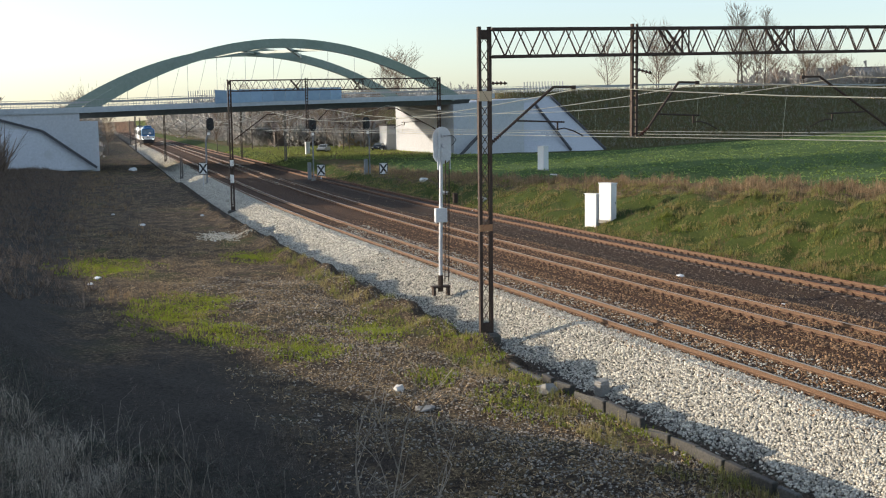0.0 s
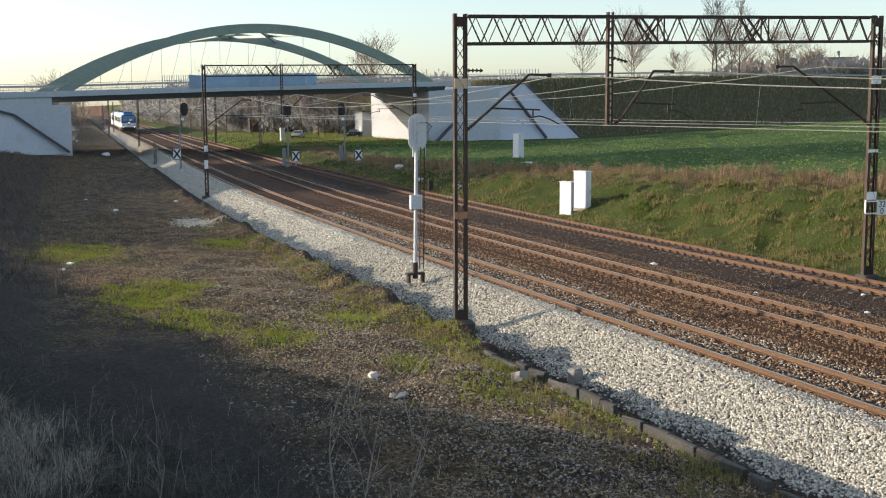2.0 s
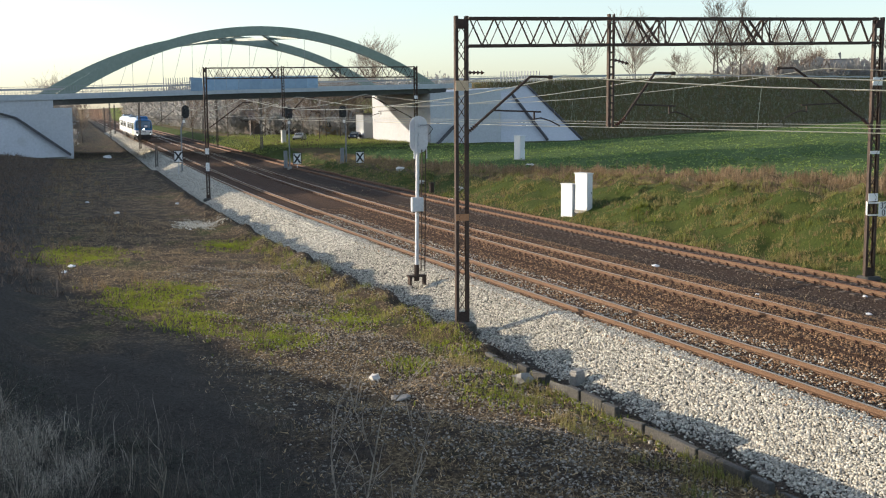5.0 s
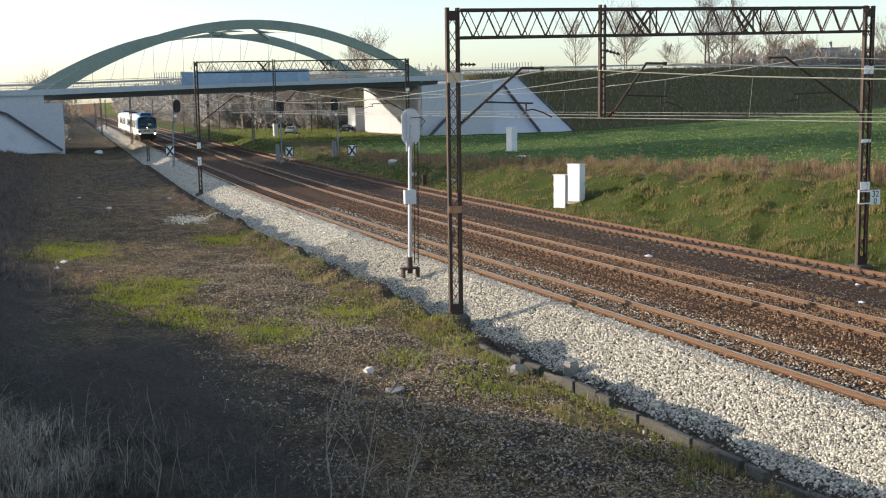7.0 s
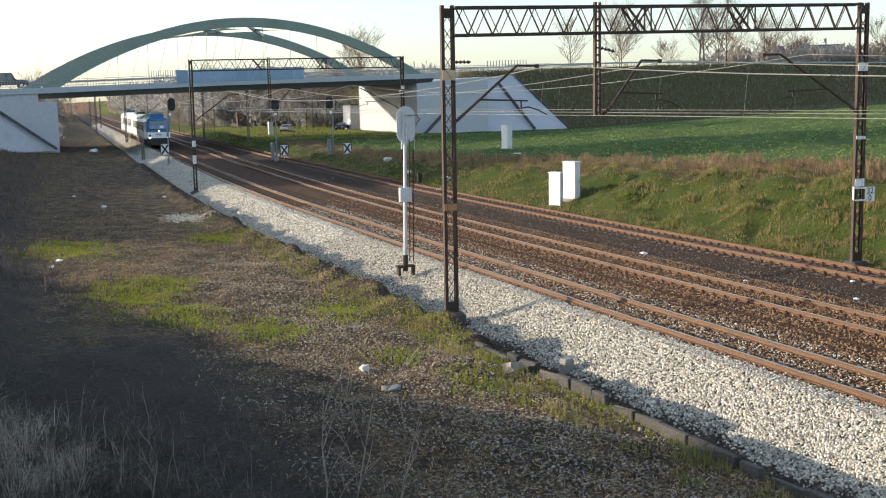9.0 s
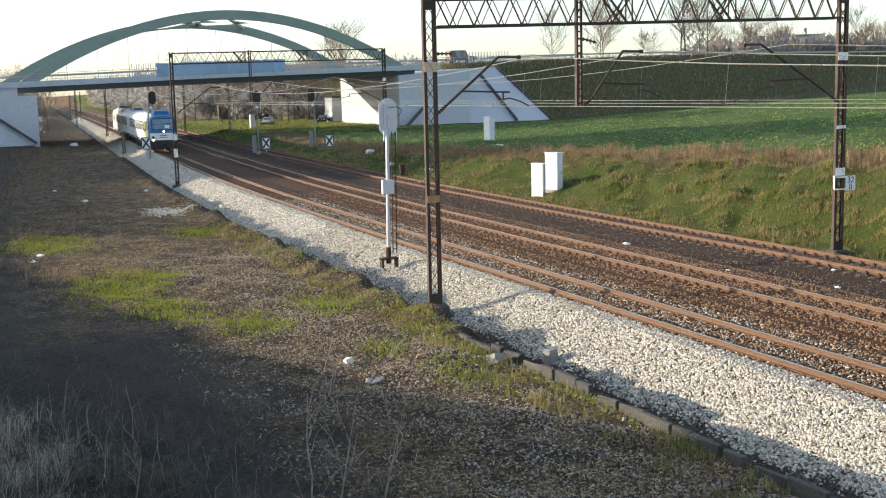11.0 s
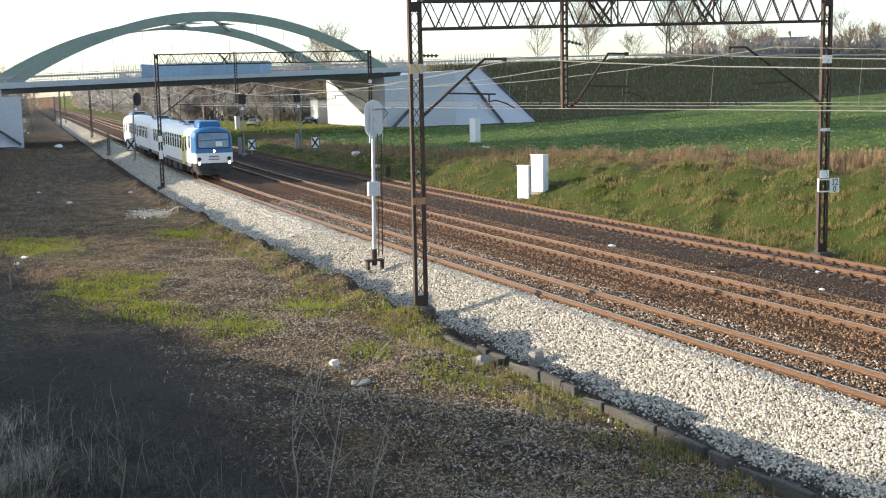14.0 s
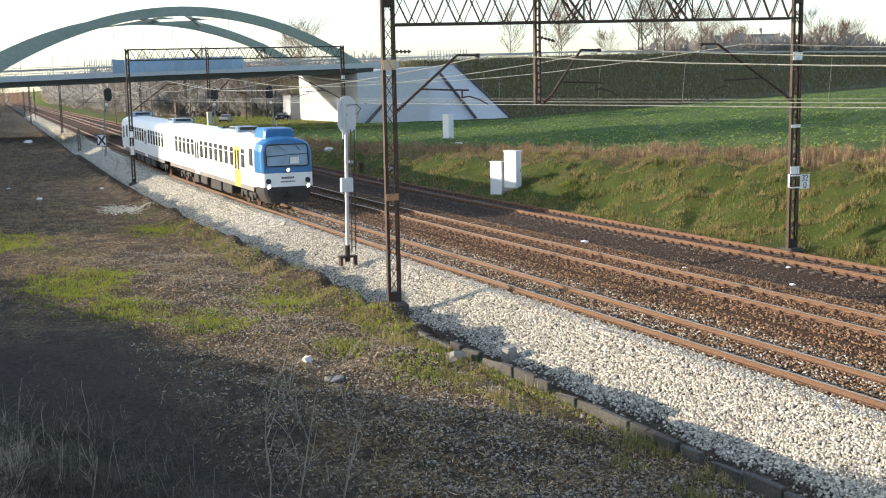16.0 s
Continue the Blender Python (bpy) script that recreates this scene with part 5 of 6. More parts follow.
T1 = bare_tree(1, 13.0, "bare birch with fine drooping twigs behind the road bank", 0.62, slim=1.0, min_r=0.02)
T2 = bare_tree(2, 17.0, "tall slender bare tree behind the road bank", 0.6, slim=0.65, min_r=0.02)
T3 = bare_tree(3, 10.0, "broad bare tree with many thin branches", 0.9, slim=1.25, min_r=0.02)
T4 = bare_tree(4, 7.5, "small bare tree with upright twigs", 0.8, slim=1.2, min_r=0.018)
TREES = [T1, T2, T3, T4]
SPOTS = [(0, 129.2, 240, 0.85, 0), (0, 143.0, 240, 1.05, 70), (2, 146.0, 246, 1.1, 20), (3, 158.9, 245, 0.9, 0), (1, 162.5, 236, 1.0, 30), (1, 166.5, 240, 1.12, 140), (1, 170.0, 236, 1.02, 250), (0, 173.0, 243, 1.0, 10), (2, 192.5, 250, 1.15, 0),
         (2, 187.0, 255, 0.8, 80), (3, 199.0, 256, 1.1, 0), (0, 221.5, 240, 0.85, 33), (3, 228.0, 245, 1.0, 60), (2, 236.0, 250, 0.8, 10), (3, 208.0, 256, 1.0, 50), (3, 214.0, 262, 1.1, 90), (3, 244.0, 250, 1.2, 0), (2, 250.0, 258, 0.9, 0), (1, 215.0, 268, 0.7, 0),
         (3, 58.0, 228, 1.0, 0), (3, 62.0, 230, 1.1, 40), (2, 64.5, 234, 0.9, 80), (3, 68.5, 232, 1.1, 120), (2, 70.0, 242, 1.0, 10), (3, 50.0, 238, 0.9, 0), (2, 46.0, 246, 1.0, 77), (3, 54.0, 246, 1.1, 150), (2, 60.0, 252, 1.0, 200), (3, 76.0, 244, 1.2, 0),
         (2, 41.0, 262, 0.8, 0), (2, 78.0, 256, 1.0, 31), (3, 86.0, 270, 1.2, 0), (2, 90.0, 280, 1.1, 0), (2, 10.0, 250, 1.0, 0), (3, 17.0, 262, 1.1, 0)]
placed = set()
for k, x, y, s, rz in SPOTS:
    m = pose(x, y, ground_at(x, y) - 0.1, 0, 0, rz)
    if k in placed:
        t = copy_thing(TREES[k], m)
    else:
        t = TREES[k]
        t.matrix_world = m
        placed.add(k)
    t.scale = (s * 1.12, s * 1.12, s * 1.12)

def fan(n, h, w, lean, seed):
    """Template tuft: n thin blades from one root; 3 corners each."""
    r = random.Random(seed)
    v, f = [], []
    for k in range(n):
        a = r.uniform(0, 2 * math.pi)
        l = r.uniform(0.2, 1.0) * lean
        hh = h * r.uniform(0.55, 1.0)
        o = (r.uniform(-0.15, 0.15) * h, r.uniform(-0.15, 0.15) * h)
        px, py = math.cos(a + 1.57) * w / 2, math.sin(a + 1.57) * w / 2
        b = len(v)
        v += [(o[0] - px, o[1] - py, -0.03), (o[0] + px, o[1] + py, -0.03), (o[0] + math.cos(a) * l, o[1] + math.sin(a) * l, hh)]
        f.append((b, b + 1, b + 2))
    return v, f


def curved(n, h, w, lean, seed):
    """Template tuft of n bent stalks; each is a strip of three triangles."""
    r = random.Random(seed)
    v, f = [], []
    for k in range(n):
        a = r.uniform(0, 2 * math.pi)
        l = r.uniform(0.15, 1.0) * lean
        hh = h * r.uniform(0.5, 1.0)
        o = (r.uniform(-0.2, 0.2) * h, r.uniform(-0.2, 0.2) * h)
        px, py = math.cos(a + 1.57) * w / 2, math.sin(a + 1.57) * w / 2
        mx, my = o[0] + math.cos(a) * l * 0.3, o[1] + math.sin(a) * l * 0.3
        c = a + r.uniform(-0.7, 0.7)
        b = len(v)
        v += [(o[0] - px, o[1] - py, -0.03), (o[0] + px, o[1] + py, -0.03), (mx - px * 0.8, my - py * 0.8, hh * 0.62), (mx + px * 0.8, my + py * 0.8, hh * 0.62),
              (mx + math.cos(c) * l * 0.7, my + math.sin(c) * l * 0.7, hh * r.uniform(0.75, 1.0))]
        f += [(b, b + 1, b + 3), (b, b + 3, b + 2), (b + 2, b + 3, b + 4)]
    return v, f


def spread_points(n, ulo, uhi, ylo, yhi, keep=None, power=1.0, lift=0.0):
    u = rng.uniform(ulo, uhi, n)
    y = ylo + (yhi - ylo) * rng.uniform(0, 1, n) ** power
    if keep is not None:
        k = keep(u, y)
        u, y = u[k], y[k]
    return np.stack([u + off(y), y, height(u, y) + lift], -1)


def stuff(ob, label, category):
    return tagged(ob, label, category, kind="stuff")


def lumps(u, y, s=0.35):
    x = u + off(y)
    return np.sin(x * s * 2.1 + 1.7 * np.sin(y * s * 0.9)) * np.sin(y * s * 1.7 + 1.1 * np.sin(x * s)) + 0.5 * np.sin(x * s * 5.3 + y * s * 3.1)


# stones of the ballast
p = spread_points(92000, 14.0, 17.1, 11, 62, lambda u, y: rng.uniform(size=len(u)) < np.clip((u - 14.2 - 0.12 * np.sin(y * 1.3)) / 0.4, 0.03, 1) * np.clip((17.3 - u) / 0.5, 0, 1) * np.clip(1.3 - y / 80, 0.3, 1), 1.5, 0.012)
stuff(scatter("ballast_stones", OCTA_V, OCTA_F, p, rng.uniform(0.022, 0.05, len(p)), BALLAST_W, rng, 0.9), "loose pale crushed stone on the ballast shoulder", "ballast")
p = spread_points(60000, 16.3, 26.4, 12, 75, lambda u, y: rng.uniform(size=len(u)) < np.clip(1.25 - y / 70, 0.25, 1), 1.5, 0.01)
stuff(scatter("rusty_stones", OCTA_V, OCTA_F, p, rng.uniform(0.02, 0.048, len(p)), BALLAST_B, rng, 0.8), "rust-stained crushed stone between the rails", "ballast")
p = spread_points(9000, 16.4, 20.0, 12, 70, None, 1.4, 0.012)
stuff(scatter("mixed_stones", OCTA_V, OCTA_F, p, rng.uniform(0.02, 0.042, len(p)), BALLAST_W, rng, 0.8), "pale stones scattered on the near track", "ballast")
p = spread_points(5000, 8.3, 12.6, 64, 74, lambda u, y: ((u - 10.7) / 2.0) ** 2 + ((y - 69) / 3.6) ** 2 < 0.9 * rng.uniform(0, 1, len(u)) ** 1.5 + 0.25 * lumps(u, y, 1.3), 1.0, 0.02)
stuff(scatter("gravel_heap", OCTA_V, OCTA_F, p, rng.uniform(0.03, 0.07, len(p)), BALLAST_W, rng, 0.8), "spilled pale gravel patch on the strip", "gravel")

# litter of chips and dead stems on the strip
CHIP_V = [(-1, -0.12, 0), (1, -0.16, 0.04), (0.9, 0.16, 0.1), (-0.8, 0.14, 0.02)]
CHIP_F = [(0, 1, 2, 3)]
CHIPS = leafy("dead_stem_chips", (0.15, 0.105, 0.058), (0.56, 0.42, 0.24), 10, 1, None, 0, 0.85, 0.3)
p = spread_points(60000, -1, 12.6, 12, 70, lambda u, y: (lumps(u, y, 0.5) > -0.9 + 0.9 * rng.uniform(size=len(u))) & (rng.uniform(size=len(u)) < np.clip((u - 4.6 - 0.8 * lumps(u, y, 0.7)) / 4.0, 0.0, 1) + (y > 40) * (u > 2)), 1.6, 0.012)
stuff(scatter("plant_litter", CHIP_V, CHIP_F, p, rng.uniform(0.02, 0.062, len(p)), CHIPS, rng, 0.5, 0.3), "chopped dead stems and leaf litter on the gravel strip", "litter")
p = spread_points(36000, 5.0, 12.3, 11, 50, lambda u, y: (lumps(u, y, 0.4) < 0.2 + rng.uniform(size=len(u))) & (rng.uniform(size=len(u)) < np.clip((u - 4.6 - 0.8 * lumps(u, y, 0.7)) / 4.5, 0, 1)), 1.7, 0.01)
stuff(scatter("strip_pebbles", OCTA_V, OCTA_F, p, rng.uniform(0.015, 0.042, len(p)), STRIPSTONE, rng, 0.7), "small grey stones strewn on the strip", "gravel")

tvs, tfs = fan(5, 1.0, 0.10, 0.9, 21)
p = spread_points(42000, -1, 12.6, 13, 75, lambda u, y: (lumps(u, y, 0.45) > -0.7 + 1.0 * rng.uniform(size=len(u))) & (rng.uniform(size=len(u)) < np.clip((u - 4.5) / 3.0, 0.0, 1) + (y > 40) * (u > 2)), 1.5)
stuff(scatter("dead_tufts", tvs, tfs, p, rng.uniform(0.04, 0.11, len(p)), CHIPS, rng, 1.0, 0.3, False), "short dead brown tufts all over the strip", "grass")
p = spread_points(38000, 14.2, 17.1, 55, 150, None, 1.2, 0.015)
stuff(scatter("far_ballast", OCTA_V, OCTA_F, p, rng.uniform(0.05, 0.09, len(p)), BALLAST_W, rng, 0.8), "pale crushed stone farther along the shoulder", "ballast")
p = spread_points(16000, 13.6, 17.0, 150, 420, None, 1.2, 0.02)
stuff(scatter("distant_ballast", OCTA_V, OCTA_F, p, rng.uniform(0.08, 0.16, len(p)), BALLAST_W, rng, 0.6), "pale crushed stone beside the line beyond the bridge", "ballast")
p = spread_points(7000, 12.5, 14.9, 11, 45, None, 1.4, 0.01)
stuff(scatter("ditch_rubble", OCTA_V, OCTA_F, p, rng.uniform(0.015, 0.05, len(p)), DIRTYSTONE, rng, 0.7), "dirty stones and clods in the shallow ditch", "gravel")

p = spread_points(12000, 4.5, 12.2, 16, 48, lambda u, y: rng.uniform(size=len(u)) < np.clip((u - 4.6 - 0.8 * lumps(u, y, 0.7)) / 4.0, 0, 1), 1.4, 0.02)
stuff(scatter("coarse_litter", CHIP_V, CHIP_F, p, rng.uniform(0.03, 0.08, len(p)), CHIPS, rng, 0.8, 0.3), "coarse dead stems lying on the strip", "litter")

# green patches on the strip
def near_spots(u, y):
    x = u + off(y)
    m = np.zeros(len(u), bool)
    for cx, cy, a, b in ((4.6, 41.6, 1.7, 3.6), (6.2, 44.0, 1.2, 2.2), (10.7, 24.3, 1.0, 1.6), (10.4, 35.4, 1.2, 2.4), (5.6, 36.5, 1.3, 2.4), (7.5, 33.0, 1.4, 2.0), (10.6, 57.5, 1.3, 2.4), (3.2, 56.5, 2.2, 3.6), (12.2, 21.5, 0.5, 3.0), (11.9, 30.0, 0.6, 5.0), (13.3, 17.0, 0.4, 0.8), (9.8, 28.0, 0.8, 1.2)):
        d = ((x - cx) / a) ** 2 + ((y - cy) / b) ** 2
        m |= d * (1.3 - 0.6 * lumps(u, y, 1.2)) < rng.uniform(0.0, 1.3, len(u)) ** 2.2
    return m


tv, tf = fan(7, 1.0, 0.09, 0.5, 3)
p = spread_points(120000, 0, 13.5, 14, 64, near_spots)
p = p[:10500]
stuff(scatter("grass_patches", tv, tf, p, rng.uniform(0.06, 0.15, len(p)), MOSSBLADE, rng, 1.0, 0.2, False), "low bright grass growing in patches on the strip", "grass")
p = spread_points(52000, 30.7, 39.5, 28, 135, lambda u, y: rng.uniform(size=len(u)) < np.clip(1.1 - (y - 40) / 120, 0.3, 1) * np.clip((u - 30.6) / 0.8, 0.1, 1), 1.3)
stuff(scatter("bank_grass", tv, tf, p, rng.uniform(0.08, 0.34, len(p)) * (0.55 + 0.6 * np.clip(lumps(p[:, 0], p[:, 1], 0.9), -0.7, 1.2)), GRASSBLADE, rng, 1.0, 0.2, False), "short green grass covering the cutting bank", "grass")
tv2, tf2 = curved(6, 1.0, 0.035, 0.6, 5)
DRYGRASS = leafy("dry_brown_grass", (0.17, 0.11, 0.06), (0.38, 0.27, 0.155), 4, 0.3, (0.24, 0.20, 0.08), 0.4, 0.4)
p = spread_points(26000, 34.5, 48, 30, 130, lambda u, y: np.abs(u - 34.8 - 1.6 * np.clip(field_z(u + off(y), y), 0, 3) - 3.0 - 0.8 * lumps(u, y, 0.25)) < (0.6 + 2.8 * rng.uniform(size=len(u))) * np.clip(0.75 + 0.7 * lumps(u, y, 0.6), 0.15, 1.4))
stuff(scatter("dry_verge", tv2, tf2, p, rng.uniform(0.3, 0.8, len(p)), DRYGRASS, rng, 1.0, 0.0, False), "tangled dry brown grass between bank and field", "grass")
CROP_V, CROP_F = fan(5, 0.8, 0.35, 0.9, 8)
p = spread_points(42000, 42, 150, 36, 178, lambda u, y: (u > 39.5 + 1.6 * np.clip(field_z(u + off(y), y), 0, 3)) & (u + off(y) < 175), 1.4)
stuff(scatter("field_crop", CROP_V, CROP_F, p, rng.uniform(0.16, 0.36, len(p)), CROPLEAF, rng, 0.7, 0.2, False), "low leafy green crop covering the field", "crop")

p = spread_points(15000, 30.8, 40, 28, 150, lambda u, y: lumps(u, y, 0.5) > 0.5 - 1.1 * rng.uniform(size=len(u)))
stuff(scatter("bank_dead_grass", tv2, tf2, p, rng.uniform(0.12, 0.34, len(p)), DRYGRASS, rng, 1.0, 0.0, False), "dead brown grass mixed into the bank", "grass")
p = spread_points(15000, 31, 66, 172, 262, lambda u, y: (u + off(y) < 72) & (u + off(y) > 36))
stuff(scatter("far_lawn", tv, tf, p, rng.uniform(0.15, 0.35, len(p)), LAWNBLADE, rng, 1.0, 0.2, False), "short sunlit grass beyond the bridge", "grass")
p = np.array([(x, y, ground_at(x, y)) for x, y in zip(rng.uniform(84, 300, 14000), rng.uniform(0, 1, 14000))])
p[:, 1] = 180 + 0.095 * (p[:, 0] - 8) + p[:, 1] * 20
p[:, 2] = height(p[:, 0] - off(p[:, 1]), p[:, 1])
stuff(scatter("embankment_grass", tv2, tf2, p, rng.uniform(0.4, 1.1, len(p)), EMBGRASS, rng, 1.0, 0.0, False), "rough dull grass on the shaded road bank", "grass")
p = spread_points(15000, 25.4, 31.0, 13, 80, None, 1.4, 0.008)
stuff(scatter("dirty_stones", OCTA_V, OCTA_F, p, rng.uniform(0.02, 0.05, len(p)), DIRTYSTONE, rng, 0.7), "dark dirty stones along the side track", "ballast")
p = spread_points(4000, 24.6, 31.0, 13, 100, lambda u, y: lumps(u, y, 0.6) > 0.5, 1.3)
stuff(scatter("track_weeds", tvs, tfs, p, rng.uniform(0.05, 0.14, len(p)), CHIPS, rng, 1.0, 0.3, False), "dead weeds scattered between the tracks", "grass")

# dead stalks and brush on the near bank
tv3, tf3 = curved(7, 0.8, 0.009, 0.9, 9)
p = spread_points(20000, -5, 7.5, 11, 34, lambda u, y: rng.uniform(size=len(u)) < np.clip((7.5 - u) / 6 + (13 - y) / 12, 0.02, 1), 1.0)
stuff(scatter("dead_stalks", tv3, tf3, p, rng.uniform(0.2, 0.7, len(p)), STRAW, rng, 1.0, 0.0, False), "thin dead grass stalks on the shaded bank", "grass")
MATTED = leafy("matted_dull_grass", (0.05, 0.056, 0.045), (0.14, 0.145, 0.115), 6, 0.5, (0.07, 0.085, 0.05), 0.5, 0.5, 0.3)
tvm, tfm = curved(7, 0.7, 0.02, 1.2, 31)
p = spread_points(42000, -6, 8.5, 9, 48, lambda u, y: rng.uniform(size=len(u)) < np.clip((8.0 - u) / 4 + (14 - y) / 9, 0.0, 1) * np.clip(0.75 + 0.5 * lumps(u, y, 0.8), 0.25, 1), 1.3)
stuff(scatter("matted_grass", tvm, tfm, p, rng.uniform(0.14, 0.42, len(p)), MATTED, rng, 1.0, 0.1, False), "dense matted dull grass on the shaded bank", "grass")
tv4, tf4 = fan(12, 1.0, 0.04, 0.7, 10)
p = spread_points(9000, -9, 4.2, 44, 172, lambda u, y: rng.uniform(size=len(u)) < np.clip((3.4 - u) / 5 + 0.25 * lumps(u, y, 0.3), 0, 1))
stuff(scatter("dry_brush", tv4, tf4, p, rng.uniform(0.18, 0.62, len(p)), TWIG, rng, 1.0, 0.3, False), "dense brown leafless brush on the near bank", "brush")
p = spread_points(9000, 1.5, 12.5, 44, 172, lambda u, y: rng.uniform(size=len(u)) < np.clip((8.5 - u) / 9, 0.05, 1) * np.clip(0.55 + lumps(u, y, 0.25), 0, 1))
stuff(scatter("low_scrub", tv2, tf2, p, rng.uniform(0.12, 0.5, len(p)), DRYGRASS, rng, 1.0, 0.0, False), "low dry scrub on the strip beside the line", "brush")


def twig_crown(n, w, seed):
    """Template crown: short thin twigs pointing every way, mostly upwards, over a few stems."""
    r = random.Random(seed)
    v, f = [], []
    for k in range(n):
        c = Vector((r.gauss(0, 0.2), r.gauss(0, 0.2), 0.55 + r.gauss(0, 0.17)))
        d = Vector((r.uniform(-1, 1), r.uniform(-1, 1), r.uniform(-0.2, 1.3))).normalized() * r.uniform(0.12, 0.34)
        if k < 5:
            c, d = Vector((r.gauss(0, 0.05), r.gauss(0, 0.05), -0.02)), Vector((r.gauss(0, 0.12), r.gauss(0, 0.12), r.uniform(0.6, 0.9)))
        s = d.orthogonal().normalized() * w * (1.6 if k < 5 else 1.0)
        b = len(v)
        v += [tuple(c - s), tuple(c + s), tuple(c + d)]
        f.append((b, b + 1, b + 2))
    return v, f


tv5, tf5 = twig_crown(90, 0.0045, 12)

# twig colour paled and greyed to carry the haze of distance
HAZETWIG = leafy("hazed_far_twigs", (0.27, 0.26, 0.24), (0.34, 0.325, 0.305), 0.5, 0.05, (0.16, 0.16, 0.13), 0.4, 0.08, 0.5)
p = spread_points(9000, -260, 330, 240, 620, lambda u, y: ((u < -18) | (u > 44)) & ~((u + off(y) > 30) & (u + off(y) < 66) & (y < 262)) & ~((u + off(y) > 84) & (y < 300)) & (u + off(y) < 78))
stuff(scatter("far_woods", tv5, tf5, p, rng.uniform(3.0, 7.5, len(p)), HAZETWIG, rng, 1.0, 0.3, False), "grey-brown leafless woods beyond the bridge", "woods")
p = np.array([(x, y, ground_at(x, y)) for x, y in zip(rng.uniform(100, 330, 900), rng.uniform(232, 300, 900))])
stuff(scatter("roadside_hedge", tv5, tf5, p, rng.uniform(0.8, 2.6, len(p)), HAZETWIG, rng, 1.0, 0.3, False), "low leafless hedge along the road bank", "hedge")
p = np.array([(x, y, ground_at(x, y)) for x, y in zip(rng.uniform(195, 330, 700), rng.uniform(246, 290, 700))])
stuff(scatter("roadside_thicket", tv5, tf5, p, rng.uniform(2.5, 7.0, len(p)), HAZETWIG, rng, 1.0, 0.3, False), "bare thicket behind the road bank", "hedge")

p = spread_points(5200, -70, 130, 285, 470, lambda u, y: ((u < -12) | (u > 40)) & (u + off(y) < 80))
stuff(scatter("wood_belt", tv5, tf5, p, rng.uniform(3.0, 6.5, len(p)), HAZETWIG, rng, 1.0, 0.3, False), "belt of leafless grey-brown trees behind the bridge", "woods")
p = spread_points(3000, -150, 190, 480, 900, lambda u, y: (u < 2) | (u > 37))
stuff(scatter("horizon_woods", tv5, tf5, p, rng.uniform(5.0, 9.0, len(p)), HAZETWIG, rng, 1.0, 0.3, False), "distant leafless woods on the horizon", "woods")
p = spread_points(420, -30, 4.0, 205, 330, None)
stuff(scatter("lineside_brush", tv5, tf5, p, rng.uniform(0.7, 2.4, len(p)), HAZETWIG, rng, 1.0, 0.3, False), "leafless brush beside the far line", "brush")
# hedge added beyond the left edge of view, only to shade the strip
p = spread_points(1900, -16, -8.5, 70, 160, None)
stuff(scatter("tall_hedgerow", tv4, tf4, p, rng.uniform(3.0, 5.4, len(p)), TWIG, rng, 1.0, 0.3, False), "unseen leafless hedge added to shade the near strip", "hedge")

PALESTEM = leafy("pale_dead_stem", (0.24, 0.20, 0.15), (0.44, 0.38, 0.30), 12, 2, None, 0, 0.3, 0.2)
PALESTRAW = leafy("pale_straw", (0.42, 0.36, 0.28), (0.68, 0.60, 0.48), 10, 2, None, 0, 0.45, 0.35)
tv6, tf6 = curved(3, 1.0, 0.009, 1.5, 14)
p = spread_points(240, -3, 5.5, 14, 27, lambda u, y: rng.uniform(size=len(u)) < np.clip((5.5 - u) / 5, 0.05, 1))
stuff(scatter("tall_dead_stems", tv6, tf6, p, rng.uniform(0.5, 1.2, len(p)), PALESTEM, rng, 1.0, 0.0, False), "tall pale dead weed stems on the bank", "grass")
# out of view: trees added and sized to throw shade over tracks and far bank
tv7, tf7 = fan(26, 1.0, 0.11, 0.2, 16)
v = rng.uniform(0, 0.78, 950)
p = np.stack([-79 + 32 * v, 167 + 19 * v + rng.uniform(0, 4, len(v)), np.zeros(len(v))], -1)
p[:, 2] = height(p[:, 0] - off(p[:, 1]), p[:, 1])
stuff(scatter("tall_tree_belt", tv7, tf7, p, rng.uniform(29.5, 35.0, len(p)) - p[:, 2], TWIG, rng, 1.0, 0.3, False), "unseen belt of tall bare trees added to shade the line", "woods")

tv8, tf8 = curved(11, 0.8, 0.011, 1.7, 41)
p = spread_points(800, -1.2, 2.8, 16.5, 25, lambda u, y: rng.uniform(size=len(u)) < np.clip((2.3 - u) / 2.4, 0, 1) * np.clip(1 - np.abs(y - 20.5) / 5, 0, 1))
stuff(scatter("straw_tussock", tv8, tf8, p, rng.uniform(0.35, 0.85, len(p)), PALESTRAW, rng, 1.0, 0.0, False), "pale straw-coloured tussock of dead grass on the bank", "grass")
p = spread_points(1600, 1.0, 7.5, 12, 24, lambda u, y: rng.uniform(size=len(u)) < np.clip(0.5 + 0.5 * lumps(u, y, 0.9), 0, 1) * np.clip((8 - u) / 5, 0, 1))
stuff(scatter("thin_stalks", tv8, tf8, p, rng.uniform(0.2, 0.55, len(p)), STRAW, rng, 1.0, 0.0, False), "thin dry stalks lying across the bank", "grass")
p = spread_points(4600, 11.0, 12.2, 12, 60, lambda u, y: lumps(u, y, 1.1) > -0.3 + 0.8 * rng.uniform(size=len(u)), 1.3)
stuff(scatter("kerb_fringe", tv2, tf2, p, rng.uniform(0.12, 0.32, len(p)), GRASSBLADE, rng, 1.0, 0.0, False), "ragged grass fringe along the edge of the ditch", "grass")

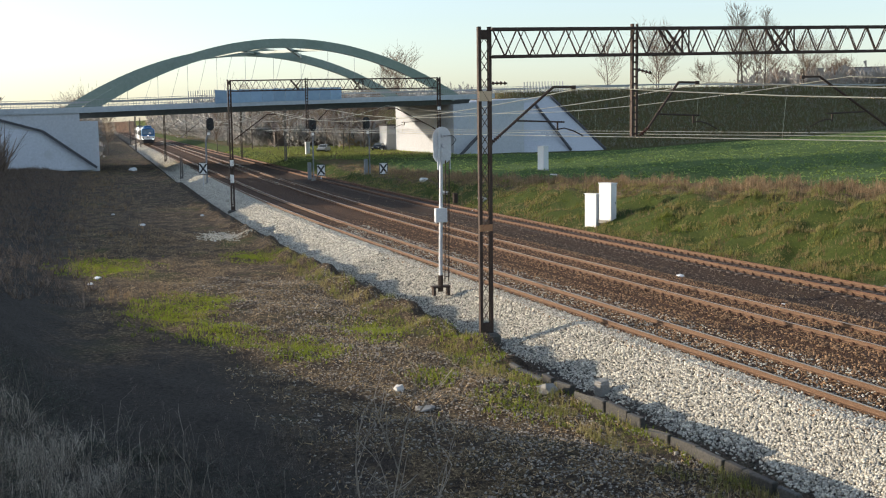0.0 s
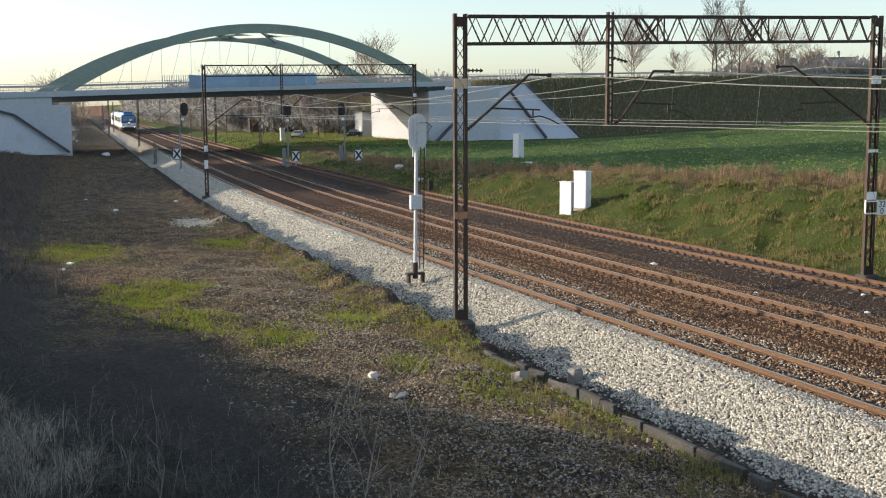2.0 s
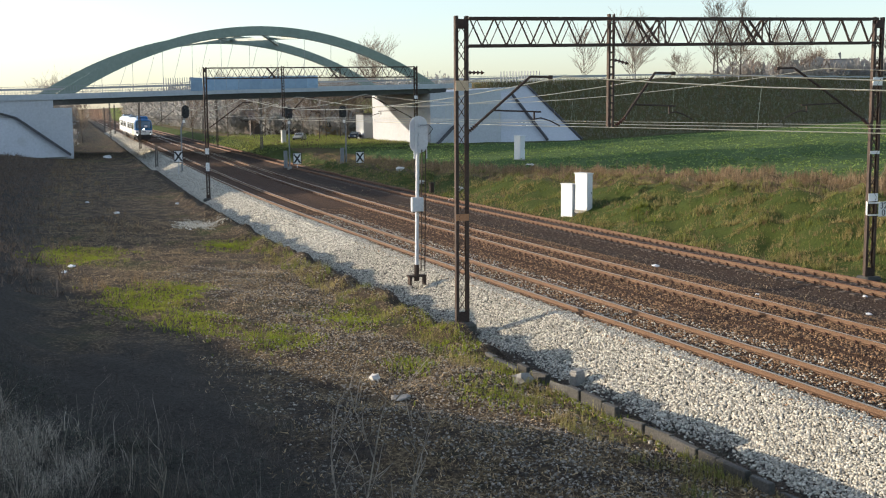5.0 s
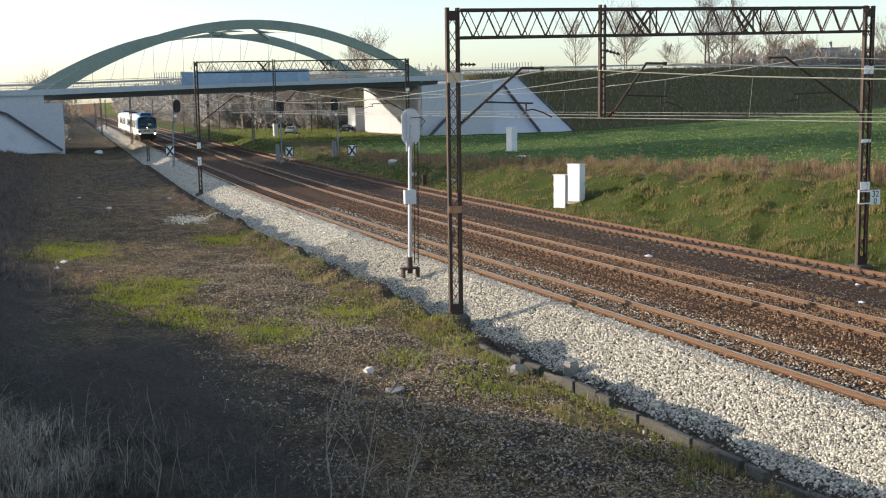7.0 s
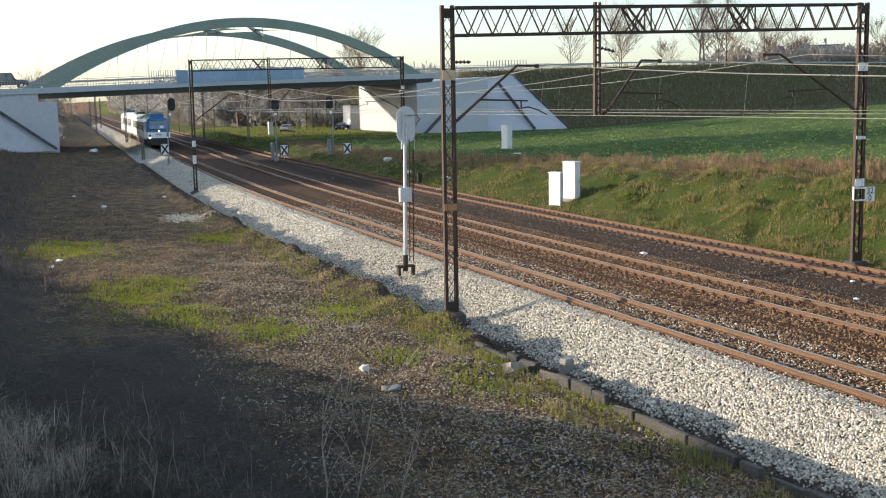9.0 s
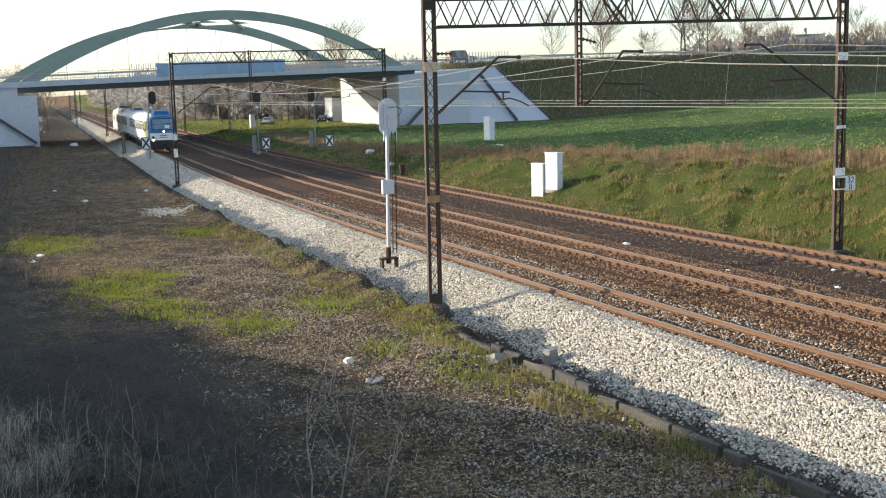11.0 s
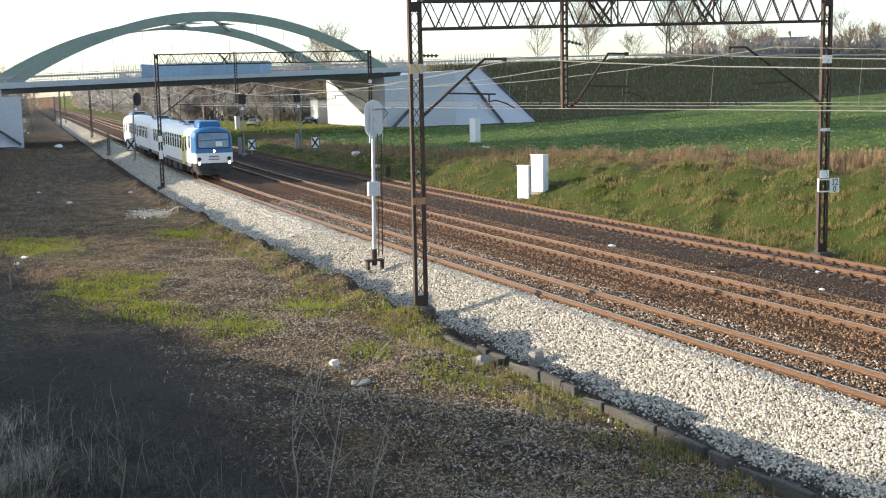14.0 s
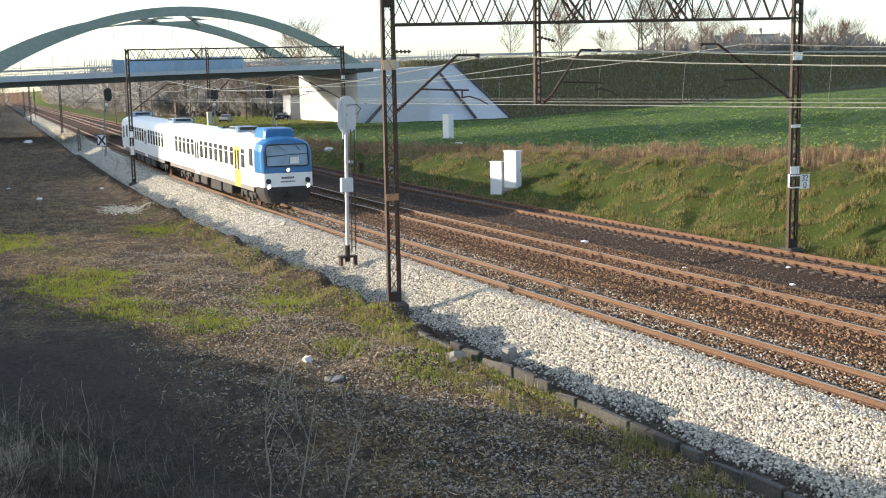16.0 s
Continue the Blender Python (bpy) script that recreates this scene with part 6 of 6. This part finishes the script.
# a thin sapling with pale stem close to the camera
def sapling(x, y, h, seed, label):
    r = random.Random(seed)
    segs = []
    grow(r, Vector((0, 0, 0)), Vector((0.22, 0.05, 1)).normalized(), h * 0.75, 0.015, 2, segs, 0.75)
    segs = [(p, q, max(a, 0.009), max(b, 0.006), k) for p, q, a, b, k in segs]
    root = thing("sapling", label, "sapling", pose(x, y, ground_at(x, y) - 0.05))
    v, f = prisms([s for s in segs if s[4] == 2], 5)
    from_arrays("stem", v, f, PALESTEM, root)
    v, f = prisms([s for s in segs if s[4] > 2])
    from_arrays("crown", v, f, PALESTEM, root)


sapling(5.0, 16.6, 2.7, 5, "thin leafless sapling with pale stem and seed heads")
sapling(5.5, 16.0, 1.8, 6, "small leafless weed stem beside a sapling")
sapling(4.4, 16.3, 2.1, 8, "dry branching weed on the shaded bank")
sapling(0.6, 13.5, 1.4, 9, "dry branching weed on the shaded bank")
sapling(-0.1, 15.5, 1.5, 11, "dry branching weed on the shaded bank")
sapling(2.2, 19.0, 1.1, 12, "dry branching weed on the shaded bank")

# road barrier along the bank to the right of the bridge
def road_barrier():
    root = thing("road_crash_barrier", "steel crash barrier along the top of the road bank", "barrier")
    xs = list(range(97, 330, 4))
    def at_road(x, dz, back=19.0):
        y = float(bridge_front(x)) + back
        return Vector((x, y, ground_at(x, y) + dz))
    bm = bmesh.new()
    sweep(bm, [at_road(x, 0.75) for x in xs], [(-0.04, -0.16), (0.04, -0.16), (0.04, 0.16), (-0.04, 0.16)])
    part("rail", bm, RAILING, root)
    for x in xs:
        p = at_road(x, 0)
        part("post", bar(bmesh.new(), p - Vector((0, 0, 0.1)), p + Vector((0, 0, 0.85)), 0.1), RAILING, root)


road_barrier()


# ---- the far half of the plan, brought to its true distance up the slope ----
def settle():
    bpy.context.view_layer.update()
    on_line = {"railway_track", "overhead_line", "railcar", "ditch_kerb"}
    for ob in list(scene.objects):
        if ob.parent is not None or ob in (cam, sun, BRIDGE_CAR, BRIDGE_JEEP) or ob.name.split(".")[0] in on_line:
            continue
        if ob.type == "MESH" and ob.matrix_world == Matrix.Identity(4):
            me = ob.data
            co = np.empty(len(me.vertices) * 3, np.float32)
            me.vertices.foreach_get("co", co)
            me.vertices.foreach_set("co", draw_in(co.reshape(-1, 3)).astype(np.float32).ravel())
            me.update()
            continue
        y = ob.matrix_world.translation.y
        if ob.children and ob.matrix_world == Matrix.Identity(4):
            mids = [c.matrix_world @ (sum((Vector(b) for b in c.bound_box), Vector()) / 8) for c in ob.children]
            y = sum(m.y for m in mids) / len(mids)
        if y > 60:
            k = float(np.interp(y, *REACH))
            at = Vector(draw_in((0, y, 6.4))) - Vector(EYE)
            ob.matrix_world = Matrix.Translation((0, 0, at.z)) @ Matrix.Translation(EYE) @ Matrix.Scale(k, 4) @ Matrix.Translation(-Vector(EYE)) @ ob.matrix_world


settle()


# ---- what moves ----
def train_nose(t):
    return 59.6 + 12.9 * (16.0 - t)


def chord_pose(y, length):
    """Pose of a railcar whose leading end is at a true y on the near main line."""
    a, b = centre(TRACK_U[0], plan_y(y)), centre(TRACK_U[0], plan_y(y + length))
    d = b - a
    return pose(a.x, a.y, a.z, math.degrees(math.atan2(d.z, d.y)), 0, -math.degrees(math.atan2(d.x, d.y)))


def on_road(x, back, turn):
    z = float(np.interp(x, [-40, 8, 36, 73, 97, 110, 900], [8.5, 9.25, 10.2, 11.2, 11.6, 10.1, 13.7]))
    return pose(*draw_in((x, float(bridge_front(x)) + back, z)), 0, -1.5 if turn == 0 else 1.5, turn + 5.4)


def motions():
    times = [0.5 * k for k in range(33)]
    walk(CAR_A, [(t, chord_pose(train_nose(t), LEN)) for t in times])
    # two road vehicles cross the bridge, one each way
    walk(BRIDGE_CAR, [(t, on_road(34.9 - 31.1 * t if t < 4 else -89.5 - 8.0 * (t - 4), 6.5, 180)) for t in times])
    walk(BRIDGE_JEEP, [(t, on_road(3.85 + 40.0 * (t - 9.0), 3.0, 0)) for t in times])
    walk(CAR_B, [(t, chord_pose(train_nose(t) + LEN, LEN)) for t in times])


motions()
